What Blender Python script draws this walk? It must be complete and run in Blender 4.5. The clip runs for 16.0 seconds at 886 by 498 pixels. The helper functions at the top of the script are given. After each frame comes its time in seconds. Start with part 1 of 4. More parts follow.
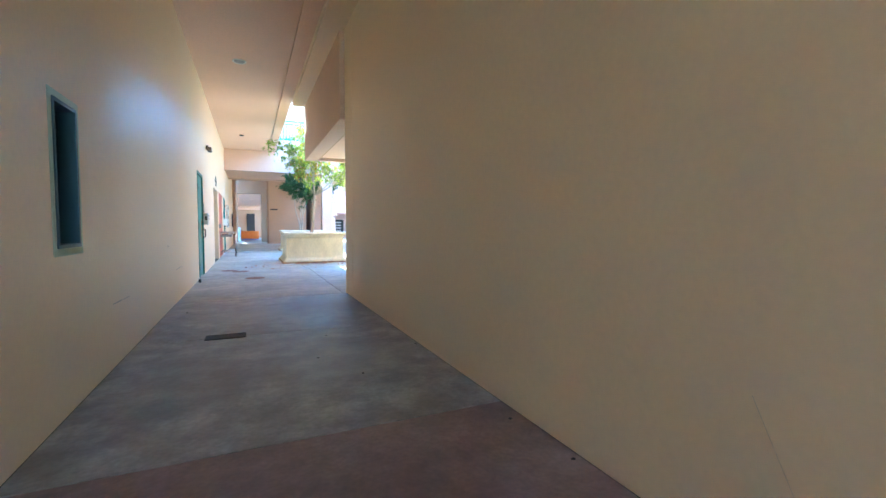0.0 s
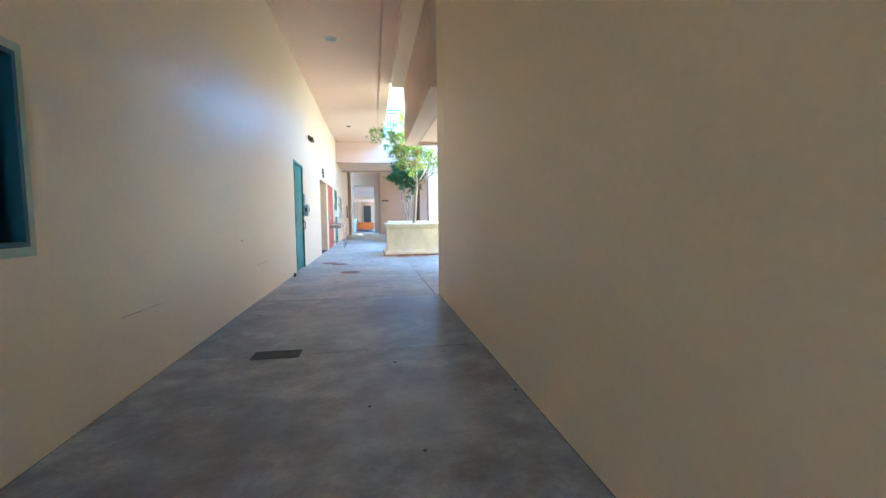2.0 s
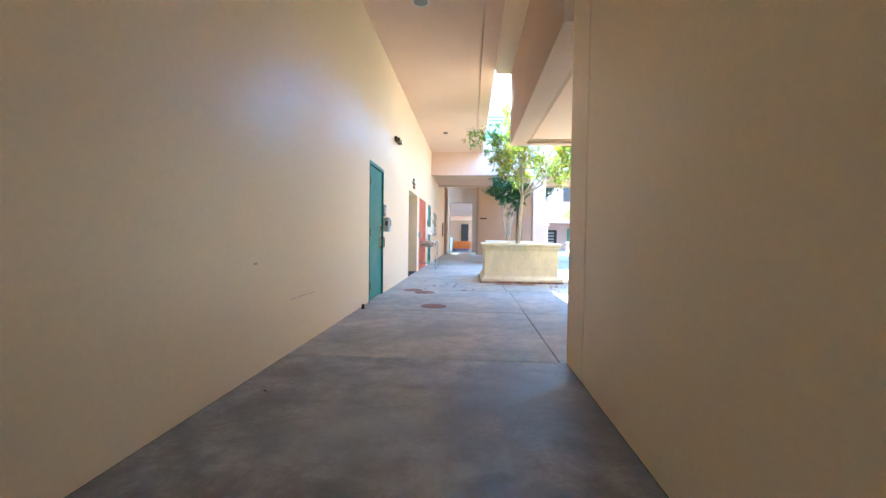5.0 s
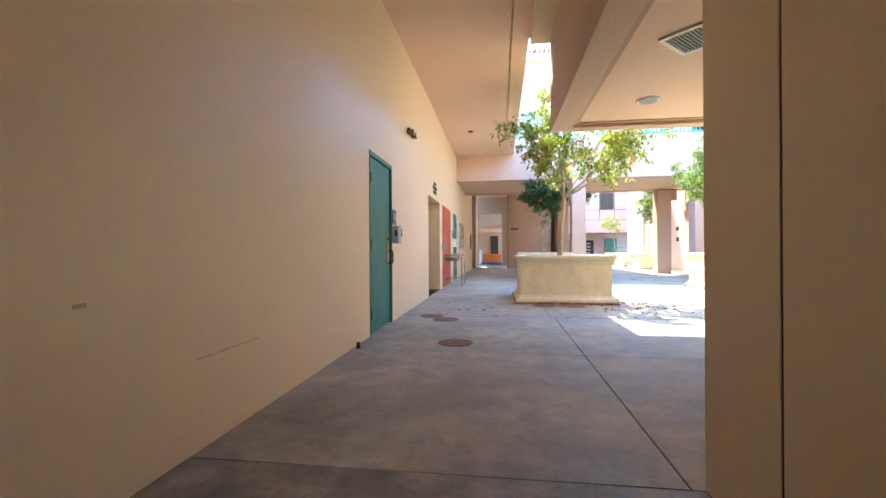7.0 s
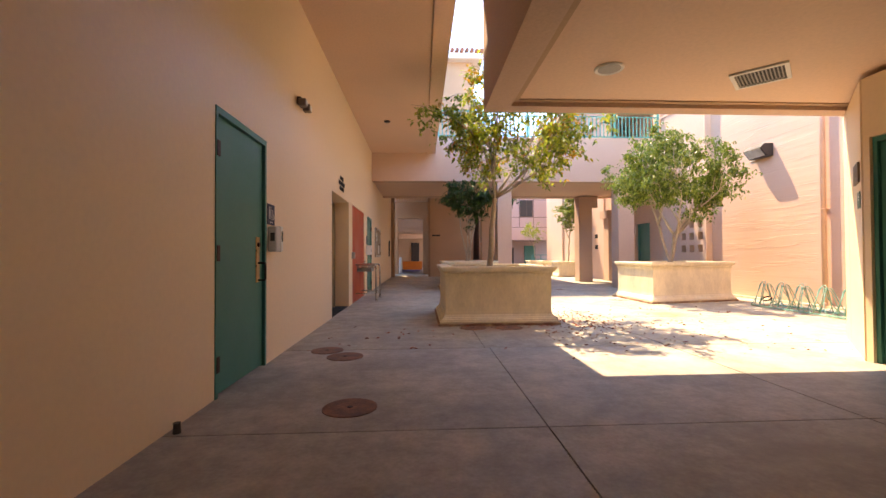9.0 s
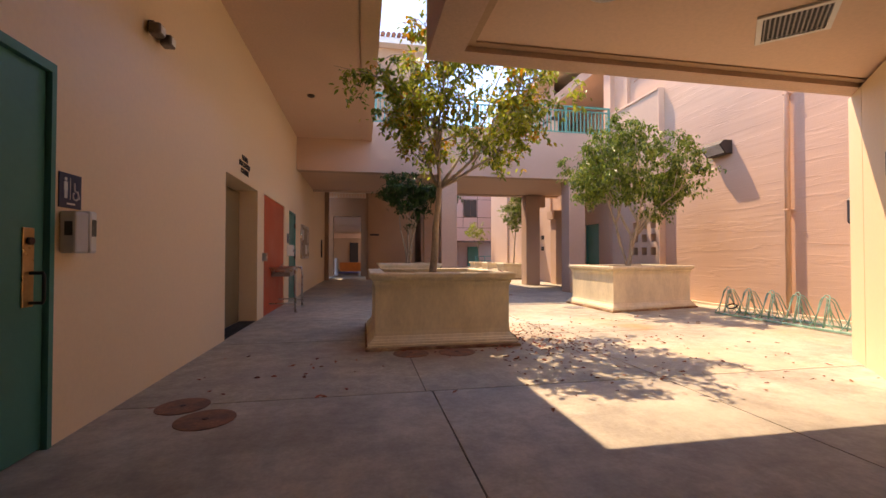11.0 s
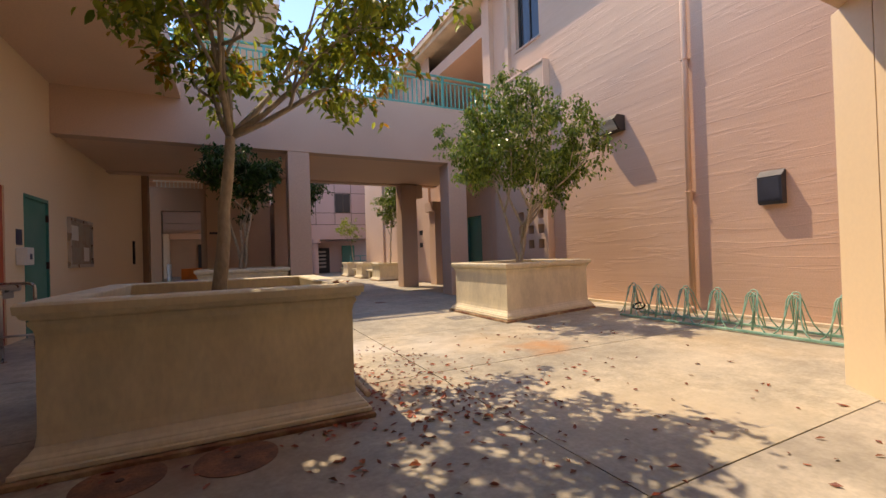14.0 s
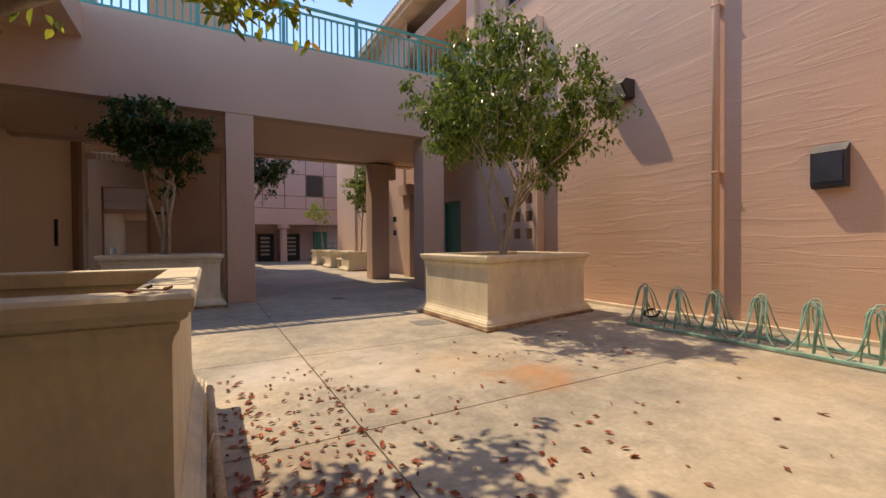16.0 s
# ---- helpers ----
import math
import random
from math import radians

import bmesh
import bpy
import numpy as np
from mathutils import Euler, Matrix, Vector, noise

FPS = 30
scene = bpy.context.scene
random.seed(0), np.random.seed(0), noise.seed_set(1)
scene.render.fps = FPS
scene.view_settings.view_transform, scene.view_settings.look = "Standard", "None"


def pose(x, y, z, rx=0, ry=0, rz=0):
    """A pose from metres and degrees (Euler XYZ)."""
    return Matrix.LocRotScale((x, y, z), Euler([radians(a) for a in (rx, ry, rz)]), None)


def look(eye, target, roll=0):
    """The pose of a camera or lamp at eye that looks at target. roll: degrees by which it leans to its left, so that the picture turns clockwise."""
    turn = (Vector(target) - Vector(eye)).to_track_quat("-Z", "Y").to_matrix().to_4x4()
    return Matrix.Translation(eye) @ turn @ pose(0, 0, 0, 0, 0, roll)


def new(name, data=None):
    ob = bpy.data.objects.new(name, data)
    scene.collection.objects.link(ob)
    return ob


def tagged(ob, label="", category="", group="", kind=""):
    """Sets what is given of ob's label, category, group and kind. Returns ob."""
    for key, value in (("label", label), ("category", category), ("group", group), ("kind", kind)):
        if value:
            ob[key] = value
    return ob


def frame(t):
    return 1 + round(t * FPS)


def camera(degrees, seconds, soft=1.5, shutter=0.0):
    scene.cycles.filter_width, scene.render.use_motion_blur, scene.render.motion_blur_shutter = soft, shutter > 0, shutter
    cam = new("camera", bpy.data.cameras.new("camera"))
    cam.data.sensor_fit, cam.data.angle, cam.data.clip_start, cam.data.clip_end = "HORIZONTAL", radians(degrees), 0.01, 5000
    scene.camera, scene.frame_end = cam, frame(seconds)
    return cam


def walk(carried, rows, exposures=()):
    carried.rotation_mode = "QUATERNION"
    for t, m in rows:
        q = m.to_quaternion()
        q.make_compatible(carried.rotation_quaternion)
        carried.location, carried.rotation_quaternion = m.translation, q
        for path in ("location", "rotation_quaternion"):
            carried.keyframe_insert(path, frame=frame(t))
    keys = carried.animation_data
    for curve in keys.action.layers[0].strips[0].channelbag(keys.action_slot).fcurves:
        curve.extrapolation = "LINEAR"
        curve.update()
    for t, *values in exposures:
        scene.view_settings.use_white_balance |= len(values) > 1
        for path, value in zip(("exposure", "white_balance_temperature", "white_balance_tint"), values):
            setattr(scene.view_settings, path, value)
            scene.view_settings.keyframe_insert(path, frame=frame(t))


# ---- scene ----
cam = camera(92.5, 16.0)
PATH = [
    (0, (0.399, -0.112, 1.034), (1.223, 1.708, 0.929), 0.2),
    (0.5, (0.542, 0.127, 1.027), (1.15, 2.024, 0.846), 0.1),
    (1, (0.704, 0.441, 1.013), (1.24, 2.347, 0.728), -1.8),
    (1.5, (0.791, 0.708, 1.042), (1.304, 2.623, 0.778), -3.0),
    (2, (0.897, 1.027, 1.016), (1.221, 2.995, 0.865), -0.6),
    (2.5, (0.938, 1.342, 0.996), (1.126, 3.325, 0.82), 1.8),
    (3, (0.954, 1.756, 1.006), (1.239, 3.731, 0.875), 0.1),
    (3.5, (0.993, 2.081, 0.999), (1.133, 4.072, 0.863), -0.6),
    (4, (1.012, 2.416, 1.004), (0.948, 4.413, 0.909), 0.6),
    (4.2, (1.004, 2.548, 0.985), (0.905, 4.543, 0.899), 0.9),
    (6.5, (0.938, 4.299, 0.997), (0.754, 6.291, 0.988), -0.0),
    (7, (0.929, 4.681, 0.971), (0.661, 6.663, 0.974), -0.3),
    (7.5, (0.899, 5.017, 1.01), (0.62, 6.998, 1.005), -0.0),
    (8, (0.888, 5.402, 1.009), (0.749, 7.397, 1.014), -0.1),
    (10.5, (1.098, 7.259, 1.027), (1.36, 9.241, 1.082), -0.1),
    (11, (1.154, 7.578, 1.041), (1.524, 9.543, 1.076), 0.0),
    (11.5, (1.262, 7.956, 1.054), (1.813, 9.878, 1.076), -0.3),
    (12, (1.408, 8.279, 1.041), (2.102, 10.155, 1.059), -1.0),
    (12.5, (1.588, 8.611, 1.058), (2.375, 10.449, 1.072), -1.7),
    (13, (1.747, 8.925, 1.044), (2.654, 10.708, 1.055), -1.9),
    (13.5, (1.94, 9.258, 1.055), (2.961, 10.977, 1.067), -2.5),
    (14, (2.158, 9.632, 1.031), (3.05, 11.422, 1.052), -1.8),
    (14.5, (2.326, 9.951, 1.003), (3.159, 11.769, 1.028), -1.3),
    (15, (2.534, 10.26, 1.027), (3.496, 12.013, 1.043), -1.9),
    (15.5, (2.759, 10.535, 0.979), (3.744, 12.276, 0.973), -1.2),
    (16, (2.957, 10.79, 1.007), (3.926, 12.539, 0.979), -0.4),
]
EXPOSURES = [
    (0, 5.3, 4800, -17), (2, 5.45, 4600, -20), (4, 5.45, 4950, -16), (6.5, 4.83, 5850, -10), (7.5, 4.37, 7000, 0), (8.2, 3.92, 8300, 9), (10.5, 2.77, 9700, 26), (11.5, 2.44, 9500, 23),
    (12.5, 2.09, 8950, 18), (14, 1.93, 8700, 17), (16, 1.66, 8700, 17),
]
walk(cam, [(t, look(eye, target, roll)) for t, eye, target, roll in PATH], EXPOSURES)


# ---- light ----
SUN_DIR = Vector((0.24, -0.505, -1.0)).normalized()
world = bpy.data.worlds.new("sky")
scene.world = world
world.use_nodes = True
wn = world.node_tree.nodes
sky = wn.new("ShaderNodeTexSky")
sky.sky_type, sky.sun_disc = "NISHITA", False
sky.sun_elevation, sky.sun_rotation = radians(60.8), radians(-25.4)
sky.dust_density, sky.ozone_density, sky.air_density, sky.altitude = 0.0, 8.0, 1.0, 3000
world.node_tree.links.new(sky.outputs[0], wn["Background"].inputs[0])
wn["Background"].inputs[1].default_value = 0.15
sun = new("sun", bpy.data.lights.new("sun", "SUN"))
sun.data.energy, sun.data.angle, sun.data.color = 1.24, radians(0.53), (1.0, 0.91, 0.76)
sun.matrix_world = look((0, 0, 30), Vector((0, 0, 30)) + SUN_DIR)


# ---- materials ----
def material(name, colour, rough=0.8, grain=0.12, scale=40, stain=0.15, stain_scale=1.3, bump=0.15, bump_scale=120,
             metal=0.0, tint=None, vary=0.0, spec=0.5, stretch=(1, 1, 1), island=False, thin=0.0, mottle=0.0):
    """A surface with grain and stains at two scales, at real size."""
    m = bpy.data.materials.new(name)
    m.use_nodes = True
    n, l = m.node_tree.nodes, m.node_tree.links
    b = n["Principled BSDF"]
    b.inputs["Roughness"].default_value, b.inputs["Metallic"].default_value = rough, metal
    b.inputs["Specular IOR Level"].default_value = spec
    geo = n.new("ShaderNodeNewGeometry")
    mp = n.new("ShaderNodeMapping")
    mp.inputs["Scale"].default_value = stretch
    l.new(geo.outputs["Position"], mp.inputs["Vector"])

    def noise_at(s, detail=4):
        t = n.new("ShaderNodeTexNoise")
        t.inputs["Scale"].default_value, t.inputs["Detail"].default_value = s, detail
        l.new(mp.outputs["Vector"], t.inputs["Vector"])
        return t
    fine, broad = noise_at(scale), noise_at(stain_scale, 6)

    def ramp(src, lo, hi, p0=0.3, p1=0.7):
        r = n.new("ShaderNodeMapRange")
        r.inputs[1].default_value, r.inputs[2].default_value = p0, p1
        r.inputs[3].default_value, r.inputs[4].default_value = lo, hi
        l.new(src, r.inputs[0])
        return r.outputs[0]

    def mul(a, v):
        x = n.new("ShaderNodeMath")
        x.operation = "MULTIPLY"
        l.new(a, x.inputs[0])
        if isinstance(v, (int, float)):
            x.inputs[1].default_value = v
        else:
            l.new(v, x.inputs[1])
        return x.outputs[0]
    k = mul(ramp(fine.outputs[0], 1 - grain, 1 + grain), ramp(broad.outputs[0], 1 - stain, 1 + stain))
    if mottle:
        k = mul(k, ramp(noise_at(5.5, 9).outputs[0], 1 - mottle, 1 + mottle, 0.36, 0.64))
        k = mul(k, ramp(noise_at(17, 6).outputs[0], 1 - 0.6 * mottle, 1 + 0.6 * mottle, 0.36, 0.64))
    if vary:
        if island:
            rnd = geo.outputs["Random Per Island"]
        else:
            rnd = n.new("ShaderNodeObjectInfo").outputs["Random"]
        k = mul(k, ramp(rnd, 1 - vary, 1 + vary, 0, 1))
    mix = n.new("ShaderNodeMix")
    mix.data_type = "RGBA"
    mix.inputs["A"].default_value = (*colour, 1)
    mix.inputs["B"].default_value = (*(tint or colour), 1)
    src = ramp(geo.outputs["Random Per Island"], 0, 1, 0, 1) if island else ramp(broad.outputs[0], 0, 1, 0.4, 0.75)
    l.new(src, mix.inputs["Factor"])
    vm = n.new("ShaderNodeVectorMath")
    vm.operation = "SCALE"
    l.new(mix.outputs["Result"], vm.inputs[0])
    l.new(k, vm.inputs["Scale"])
    l.new(vm.outputs[0], b.inputs["Base Color"])
    l.new(ramp(broad.outputs[0], max(rough - 0.12, 0.02), min(rough + 0.12, 1)), b.inputs["Roughness"])
    if bump:
        bn = n.new("ShaderNodeBump")
        bn.inputs["Strength"].default_value, bn.inputs["Distance"].default_value = bump, 0.01
        l.new(noise_at(bump_scale, 3).outputs[0], bn.inputs["Height"])
        l.new(bn.outputs[0], b.inputs["Normal"])
    if thin:
        tr = n.new("ShaderNodeBsdfTranslucent")
        l.new(vm.outputs[0], tr.inputs["Color"])
        ms = n.new("ShaderNodeMixShader")
        ms.inputs[0].default_value = thin
        l.new(b.outputs[0], ms.inputs[1])
        l.new(tr.outputs[0], ms.inputs[2])
        l.new(ms.outputs[0], n["Material Output"].inputs["Surface"])
    return m


CREAM = material("cream stucco paint", (0.86, 0.67, 0.445), 0.46, 0.02, 30, 0.04, 0.5, 0.05, 140, tint=(0.84, 0.645, 0.43))
CEIL = material("peach ceiling paint", (0.75, 0.515, 0.365), 0.75, 0.04, 30, 0.06, 0.8, 0.12, 110, tint=(0.72, 0.50, 0.365))
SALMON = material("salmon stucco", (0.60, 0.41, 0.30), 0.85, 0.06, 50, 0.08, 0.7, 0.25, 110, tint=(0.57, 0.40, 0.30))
# tan with the shade of the far walkway mixed into its colour
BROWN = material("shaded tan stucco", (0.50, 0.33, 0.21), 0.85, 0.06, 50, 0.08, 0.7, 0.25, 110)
# lighter than SALMON: part of the sunlight is put into this colour
SUNNY = material("pink stucco lightened for sun", (0.64, 0.465, 0.37), 0.85, 0.05, 50, 0.07, 0.5, 0.2, 100)
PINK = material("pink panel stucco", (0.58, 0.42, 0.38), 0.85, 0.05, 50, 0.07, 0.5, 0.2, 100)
RIDGED = material("ridged salmon plaster", (0.63, 0.41, 0.29), 0.8, 0.07, 60, 0.10, 0.6, 0.2, 110, tint=(0.60, 0.40, 0.29))
CONC = material("worn concrete slab", (0.385, 0.352, 0.282), 0.72, 0.12, 38, 0.26, 0.9, 0.10, 160, tint=(0.41, 0.348, 0.255), vary=0.05, mottle=0.13)
CONC_MID = material("grey walkway concrete", (0.38, 0.345, 0.29), 0.6, 0.09, 45, 0.30, 1.2, 0.06, 160, tint=(0.40, 0.355, 0.29), vary=0.05, mottle=0.12)
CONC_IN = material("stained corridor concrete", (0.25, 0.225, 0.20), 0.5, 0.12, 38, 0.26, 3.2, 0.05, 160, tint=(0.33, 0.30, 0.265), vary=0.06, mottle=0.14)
CONC_PINK = material("pinkish concrete slab", (0.23, 0.15, 0.13), 0.6, 0.10, 45, 0.22, 1.2, 0.12, 160, tint=(0.29, 0.20, 0.165), mottle=0.12)
JOINT = material("dirty joint", (0.09, 0.075, 0.06), 0.95, 0.2, 60, 0.3, 3, 0.3, 100)
PLANTER = material("cast stone", (0.75, 0.66, 0.48), 0.8, 0.05, 40, 0.16, 1.9, 0.05, 130, tint=(0.64, 0.56, 0.40), stretch=(1, 1, 0.45), mottle=0.06)
RUSTY = material("rust-stained stone foot", (0.25, 0.11, 0.06), 0.9, 0.2, 30, 0.35, 5, 0.3, 90, tint=(0.42, 0.33, 0.2))
SOIL = material("dry planter soil", (0.12, 0.085, 0.05), 0.95, 0.3, 60, 0.3, 6, 0.8, 60)
TEAL = material("teal door paint", (0.040, 0.20, 0.16), 0.45, 0.03, 25, 0.05, 1.5, 0.06, 60)
TEALRAIL = material("teal railing paint", (0.05, 0.30, 0.26), 0.4, 0.06, 40, 0.10, 3, 0.05, 90)
RACK = material("faded green rack paint", (0.19, 0.42, 0.34), 0.45, 0.10, 60, 0.25, 8, 0.1, 120, tint=(0.28, 0.47, 0.37))
RED = material("brick red paint", (0.46, 0.085, 0.034), 0.5, 0.04, 30, 0.07, 1.0, 0.08, 90)
TANDOOR = material("tan door paint", (0.20, 0.14, 0.064), 0.5, 0.05, 30, 0.08, 1, 0.06, 80)
DARK = material("dark bronze metal", (0.035, 0.028, 0.025), 0.45, 0.15, 60, 0.2, 6, 0.1, 100)
BLACK = material("black slot", (0.008, 0.008, 0.009), 0.6, 0.1, 50, 0.1, 3, 0)
HINGE = material("oxidised hinge metal", (0.06, 0.022, 0.016), 0.5, 0.15, 80, 0.2, 9, 0.1, 120, metal=0.4)
BRASS = material("worn brass plate", (0.50, 0.30, 0.14), 0.35, 0.08, 60, 0.15, 12, 0.05, 120, metal=0.9)
STEEL = material("brushed stainless steel", (0.55, 0.50, 0.45), 0.32, 0.06, 90, 0.1, 6, 0.06, 160, metal=1.0)
GREYMETAL = material("grey painted metal", (0.30, 0.29, 0.28), 0.5, 0.06, 60, 0.1, 6, 0.06, 120)
NAVY = material("navy sign plastic", (0.012, 0.016, 0.055), 0.35, 0.04, 40, 0.06, 5, 0)
WHITE = material("off-white plastic", (0.72, 0.70, 0.66), 0.4, 0.03, 40, 0.06, 5, 0)
WHITEPAINT = material("white enamel", (0.78, 0.77, 0.74), 0.5, 0.03, 40, 0.05, 2, 0.05, 90)
LENS = material("frosted lamp lens", (0.80, 0.78, 0.74), 0.3, 0.04, 40, 0.08, 6, 0)
PLAQUE = material("bronze plaque", (0.17, 0.115, 0.08), 0.45, 0.15, 60, 0.2, 8, 0.3, 70, metal=0.3)
SIGNGREEN = material("green sign plastic", (0.03, 0.12, 0.085), 0.4, 0.04, 40, 0.06, 5, 0)
BARK = material("smooth pale bark", (0.40, 0.335, 0.26), 0.85, 0.16, 40, 0.25, 5, 0.4, 60, tint=(0.31, 0.255, 0.19), stretch=(1, 1, 0.4))
BARKPALE = material("pale grey bark", (0.46, 0.38, 0.28), 0.85, 0.2, 40, 0.2, 6, 0.5, 60, stretch=(1, 1, 0.4))
SLATE = material("slate painted metal", (0.028, 0.032, 0.045), 0.45, 0.1, 60, 0.15, 6, 0.08, 100)
BRONZE = material("weathered bronze metal", (0.16, 0.125, 0.095), 0.5, 0.12, 60, 0.2, 6, 0.1, 100)
SILVER = material("pale silver plastic", (0.50, 0.48, 0.45), 0.4, 0.03, 40, 0.06, 5, 0)
LEAF = material("mixed green leaf", (0.17, 0.26, 0.04), 0.36, 0.1, 30, 0.15, 2, 0, tint=(0.33, 0.35, 0.045), vary=0.35, island=True, thin=0.55)
LEAFGREEN = material("glossy green leaf", (0.10, 0.185, 0.035), 0.28, 0.1, 30, 0.15, 2, 0, tint=(0.25, 0.31, 0.06), vary=0.35, island=True, thin=0.4)
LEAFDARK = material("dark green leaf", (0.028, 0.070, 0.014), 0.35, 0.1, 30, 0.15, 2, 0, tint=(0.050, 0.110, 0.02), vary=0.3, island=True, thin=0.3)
LEAFYELLOW = material("turning yellow leaf", (0.42, 0.30, 0.02), 0.45, 0.1, 30, 0.15, 2, 0, tint=(0.40, 0.17, 0.02), vary=0.3, island=True, thin=0.55)
LEAFDRY = material("dry fallen leaf", (0.33, 0.070, 0.036), 0.6, 0.15, 60, 0.2, 9, 0.1, 200, tint=(0.30, 0.11, 0.04), vary=0.45)
TILE = material("clay roof tile", (0.30, 0.12, 0.07), 0.8, 0.15, 40, 0.2, 4, 0.2, 80, vary=0.2)
IRON = material("rusty iron cover", (0.20, 0.10, 0.065), 0.75, 0.2, 60, 0.3, 8, 0.4, 90, tint=(0.28, 0.13, 0.075))
GRATE = material("cast iron grate", (0.03, 0.028, 0.026), 0.7, 0.2, 60, 0.3, 8, 0.3, 90)
PIPE = material("salmon painted pipe", (0.64, 0.42, 0.29), 0.5, 0.05, 60, 0.08, 3, 0.08, 100)
CURB = material("pale wall foot", (0.60, 0.50, 0.36), 0.85, 0.1, 60, 0.2, 2, 0.2, 120)
# deeper version of BROWN, shade of the passage put into the colour
BROWNSHADE = material("tan stucco darkened for shade", (0.33, 0.205, 0.13), 0.85, 0.06, 50, 0.08, 0.7, 0.25, 110)
TARP = material("blue tarpaulin", (0.02, 0.06, 0.42), 0.5, 0.1, 30, 0.2, 3, 0.3, 20)
ORANGE = material("orange painted counter", (0.62, 0.19, 0.03), 0.5, 0.08, 30, 0.15, 3, 0.1, 60)
PAPER = material("faded posters", (0.42, 0.36, 0.26), 0.6, 0.05, 30, 0.35, 7, 0, tint=(0.20, 0.12, 0.08))
FRAMEBLUE = material("dark blue-teal window lining", (0.012, 0.055, 0.075), 0.5, 0.05, 30, 0.1, 2, 0)
TRIMGREEN = material("pale green window trim", (0.50, 0.56, 0.42), 0.6, 0.05, 30, 0.12, 3, 0.1, 90)
MAT = material("black rubber mat", (0.012, 0.012, 0.013), 0.9, 0.2, 80, 0.2, 6, 0.4, 150)
SCREEN = material("grey lcd", (0.06, 0.075, 0.07), 0.2, 0.02, 40, 0.03, 5, 0)
GLASS = bpy.data.materials.new("dark window glass")
GLASS.use_nodes = True
gb = GLASS.node_tree.nodes["Principled BSDF"]
gb.inputs["Base Color"].default_value = (0.02, 0.03, 0.04, 1)
gb.inputs["Roughness"].default_value = 0.06



def stain(mat, x, y, r, colour, strength, ragged=0.6):
    """A round-edged ragged stain on a paving material, fixed in the place."""
    n, l = mat.node_tree.nodes, mat.node_tree.links
    b = n["Principled BSDF"]
    old = b.inputs["Base Color"].links[0].from_socket
    g = n.new("ShaderNodeNewGeometry")
    sub = n.new("ShaderNodeVectorMath")
    sub.operation = "DISTANCE"
    sub.inputs[1].default_value = (x, y, 0)
    l.new(g.outputs["Position"], sub.inputs[0])
    nz = n.new("ShaderNodeTexNoise")
    nz.inputs["Scale"].default_value, nz.inputs["Detail"].default_value = 2.2 / r, 6
    l.new(g.outputs["Position"], nz.inputs["Vector"])
    ma = n.new("ShaderNodeMath")
    ma.operation = "MULTIPLY_ADD"
    ma.inputs[1].default_value = -r * ragged * 3
    l.new(nz.outputs[0], ma.inputs[0])
    l.new(sub.outputs["Value"], ma.inputs[2])
    mr = n.new("ShaderNodeMapRange")
    mr.inputs[1].default_value, mr.inputs[2].default_value = -r * ragged * 1.5, r - r * ragged * 1.5
    mr.inputs[3].default_value, mr.inputs[4].default_value = strength, 0
    l.new(ma.outputs[0], mr.inputs[0])
    mx = n.new("ShaderNodeMix")
    mx.data_type = "RGBA"
    mx.inputs["B"].default_value = (*colour, 1)
    l.new(mr.outputs[0], mx.inputs["Factor"])
    l.new(old, mx.inputs["A"])
    l.new(mx.outputs["Result"], b.inputs["Base Color"])


for sx, sy, sr, sc, sk in ((5.15, 13.25, 0.45, (0.50, 0.22, 0.07), 0.7), (4.7, 13.9, 0.7, (0.50, 0.33, 0.16), 0.45), (3.35, 14.3, 0.55, (0.62, 0.60, 0.56), 0.7),
                           (3.1, 12.7, 0.6, (0.30, 0.21, 0.13), 0.6), (2.2, 12.0, 0.8, (0.33, 0.22, 0.14), 0.45), (1.0, 12.6, 0.5, (0.36, 0.25, 0.17), 0.5),
                           (6.8, 12.4, 0.9, (0.46, 0.33, 0.18), 0.4), (1.9, 12.2, 0.42, (0.24, 0.10, 0.055), 0.75), (1.22, 12.35, 0.28, (0.24, 0.10, 0.055), 0.7), (2.75, 12.22, 0.22, (0.27, 0.13, 0.07), 0.6),
                           (4.25, 14.0, 0.8, (0.60, 0.57, 0.50), 0.55), (5.9, 12.0, 0.7, (0.50, 0.45, 0.36), 0.5), (4.9, 11.2, 0.5, (0.50, 0.45, 0.37), 0.5), (7.3, 11.6, 0.6, (0.47, 0.40, 0.30), 0.5), (4.6, 11.4, 1.0, (0.54, 0.44, 0.30), 0.5), (0.4, 11.6, 0.9, (0.33, 0.30, 0.27), 0.4)):
    stain(CONC, sx, sy, sr, sc, sk)
for sx, sy, sr, sc, sk in ((3.4, 10.2, 0.6, (0.50, 0.46, 0.38), 0.5), (4.4, 9.9, 0.5, (0.50, 0.46, 0.38), 0.5), (2.9, 8.3, 0.5, (0.20, 0.175, 0.15), 0.6), (2.4, 7.6, 0.6, (0.22, 0.19, 0.165), 0.5), (0.6, 7.6, 0.7, (0.27, 0.24, 0.21), 0.5)):
    stain(CONC_MID, sx, sy, sr, sc, sk)
for sx, sy, sr, sc, sk in ((1.2, 5.6, 0.8, (0.15, 0.12, 0.105), 0.75), (0.4, 5.2, 0.6, (0.36, 0.33, 0.30), 0.6), (1.1, 3.2, 0.7, (0.37, 0.34, 0.31), 0.5), (0.2, 3.0, 0.6, (0.18, 0.155, 0.14), 0.6),
                           (0.9, 4.75, 0.4, (0.44, 0.41, 0.38), 0.4), (1.45, 4.6, 0.35, (0.17, 0.145, 0.13), 0.4), (0.5, 6.1, 0.4, (0.44, 0.41, 0.38), 0.35)):
    stain(CONC_IN, sx, sy, sr, sc, sk)

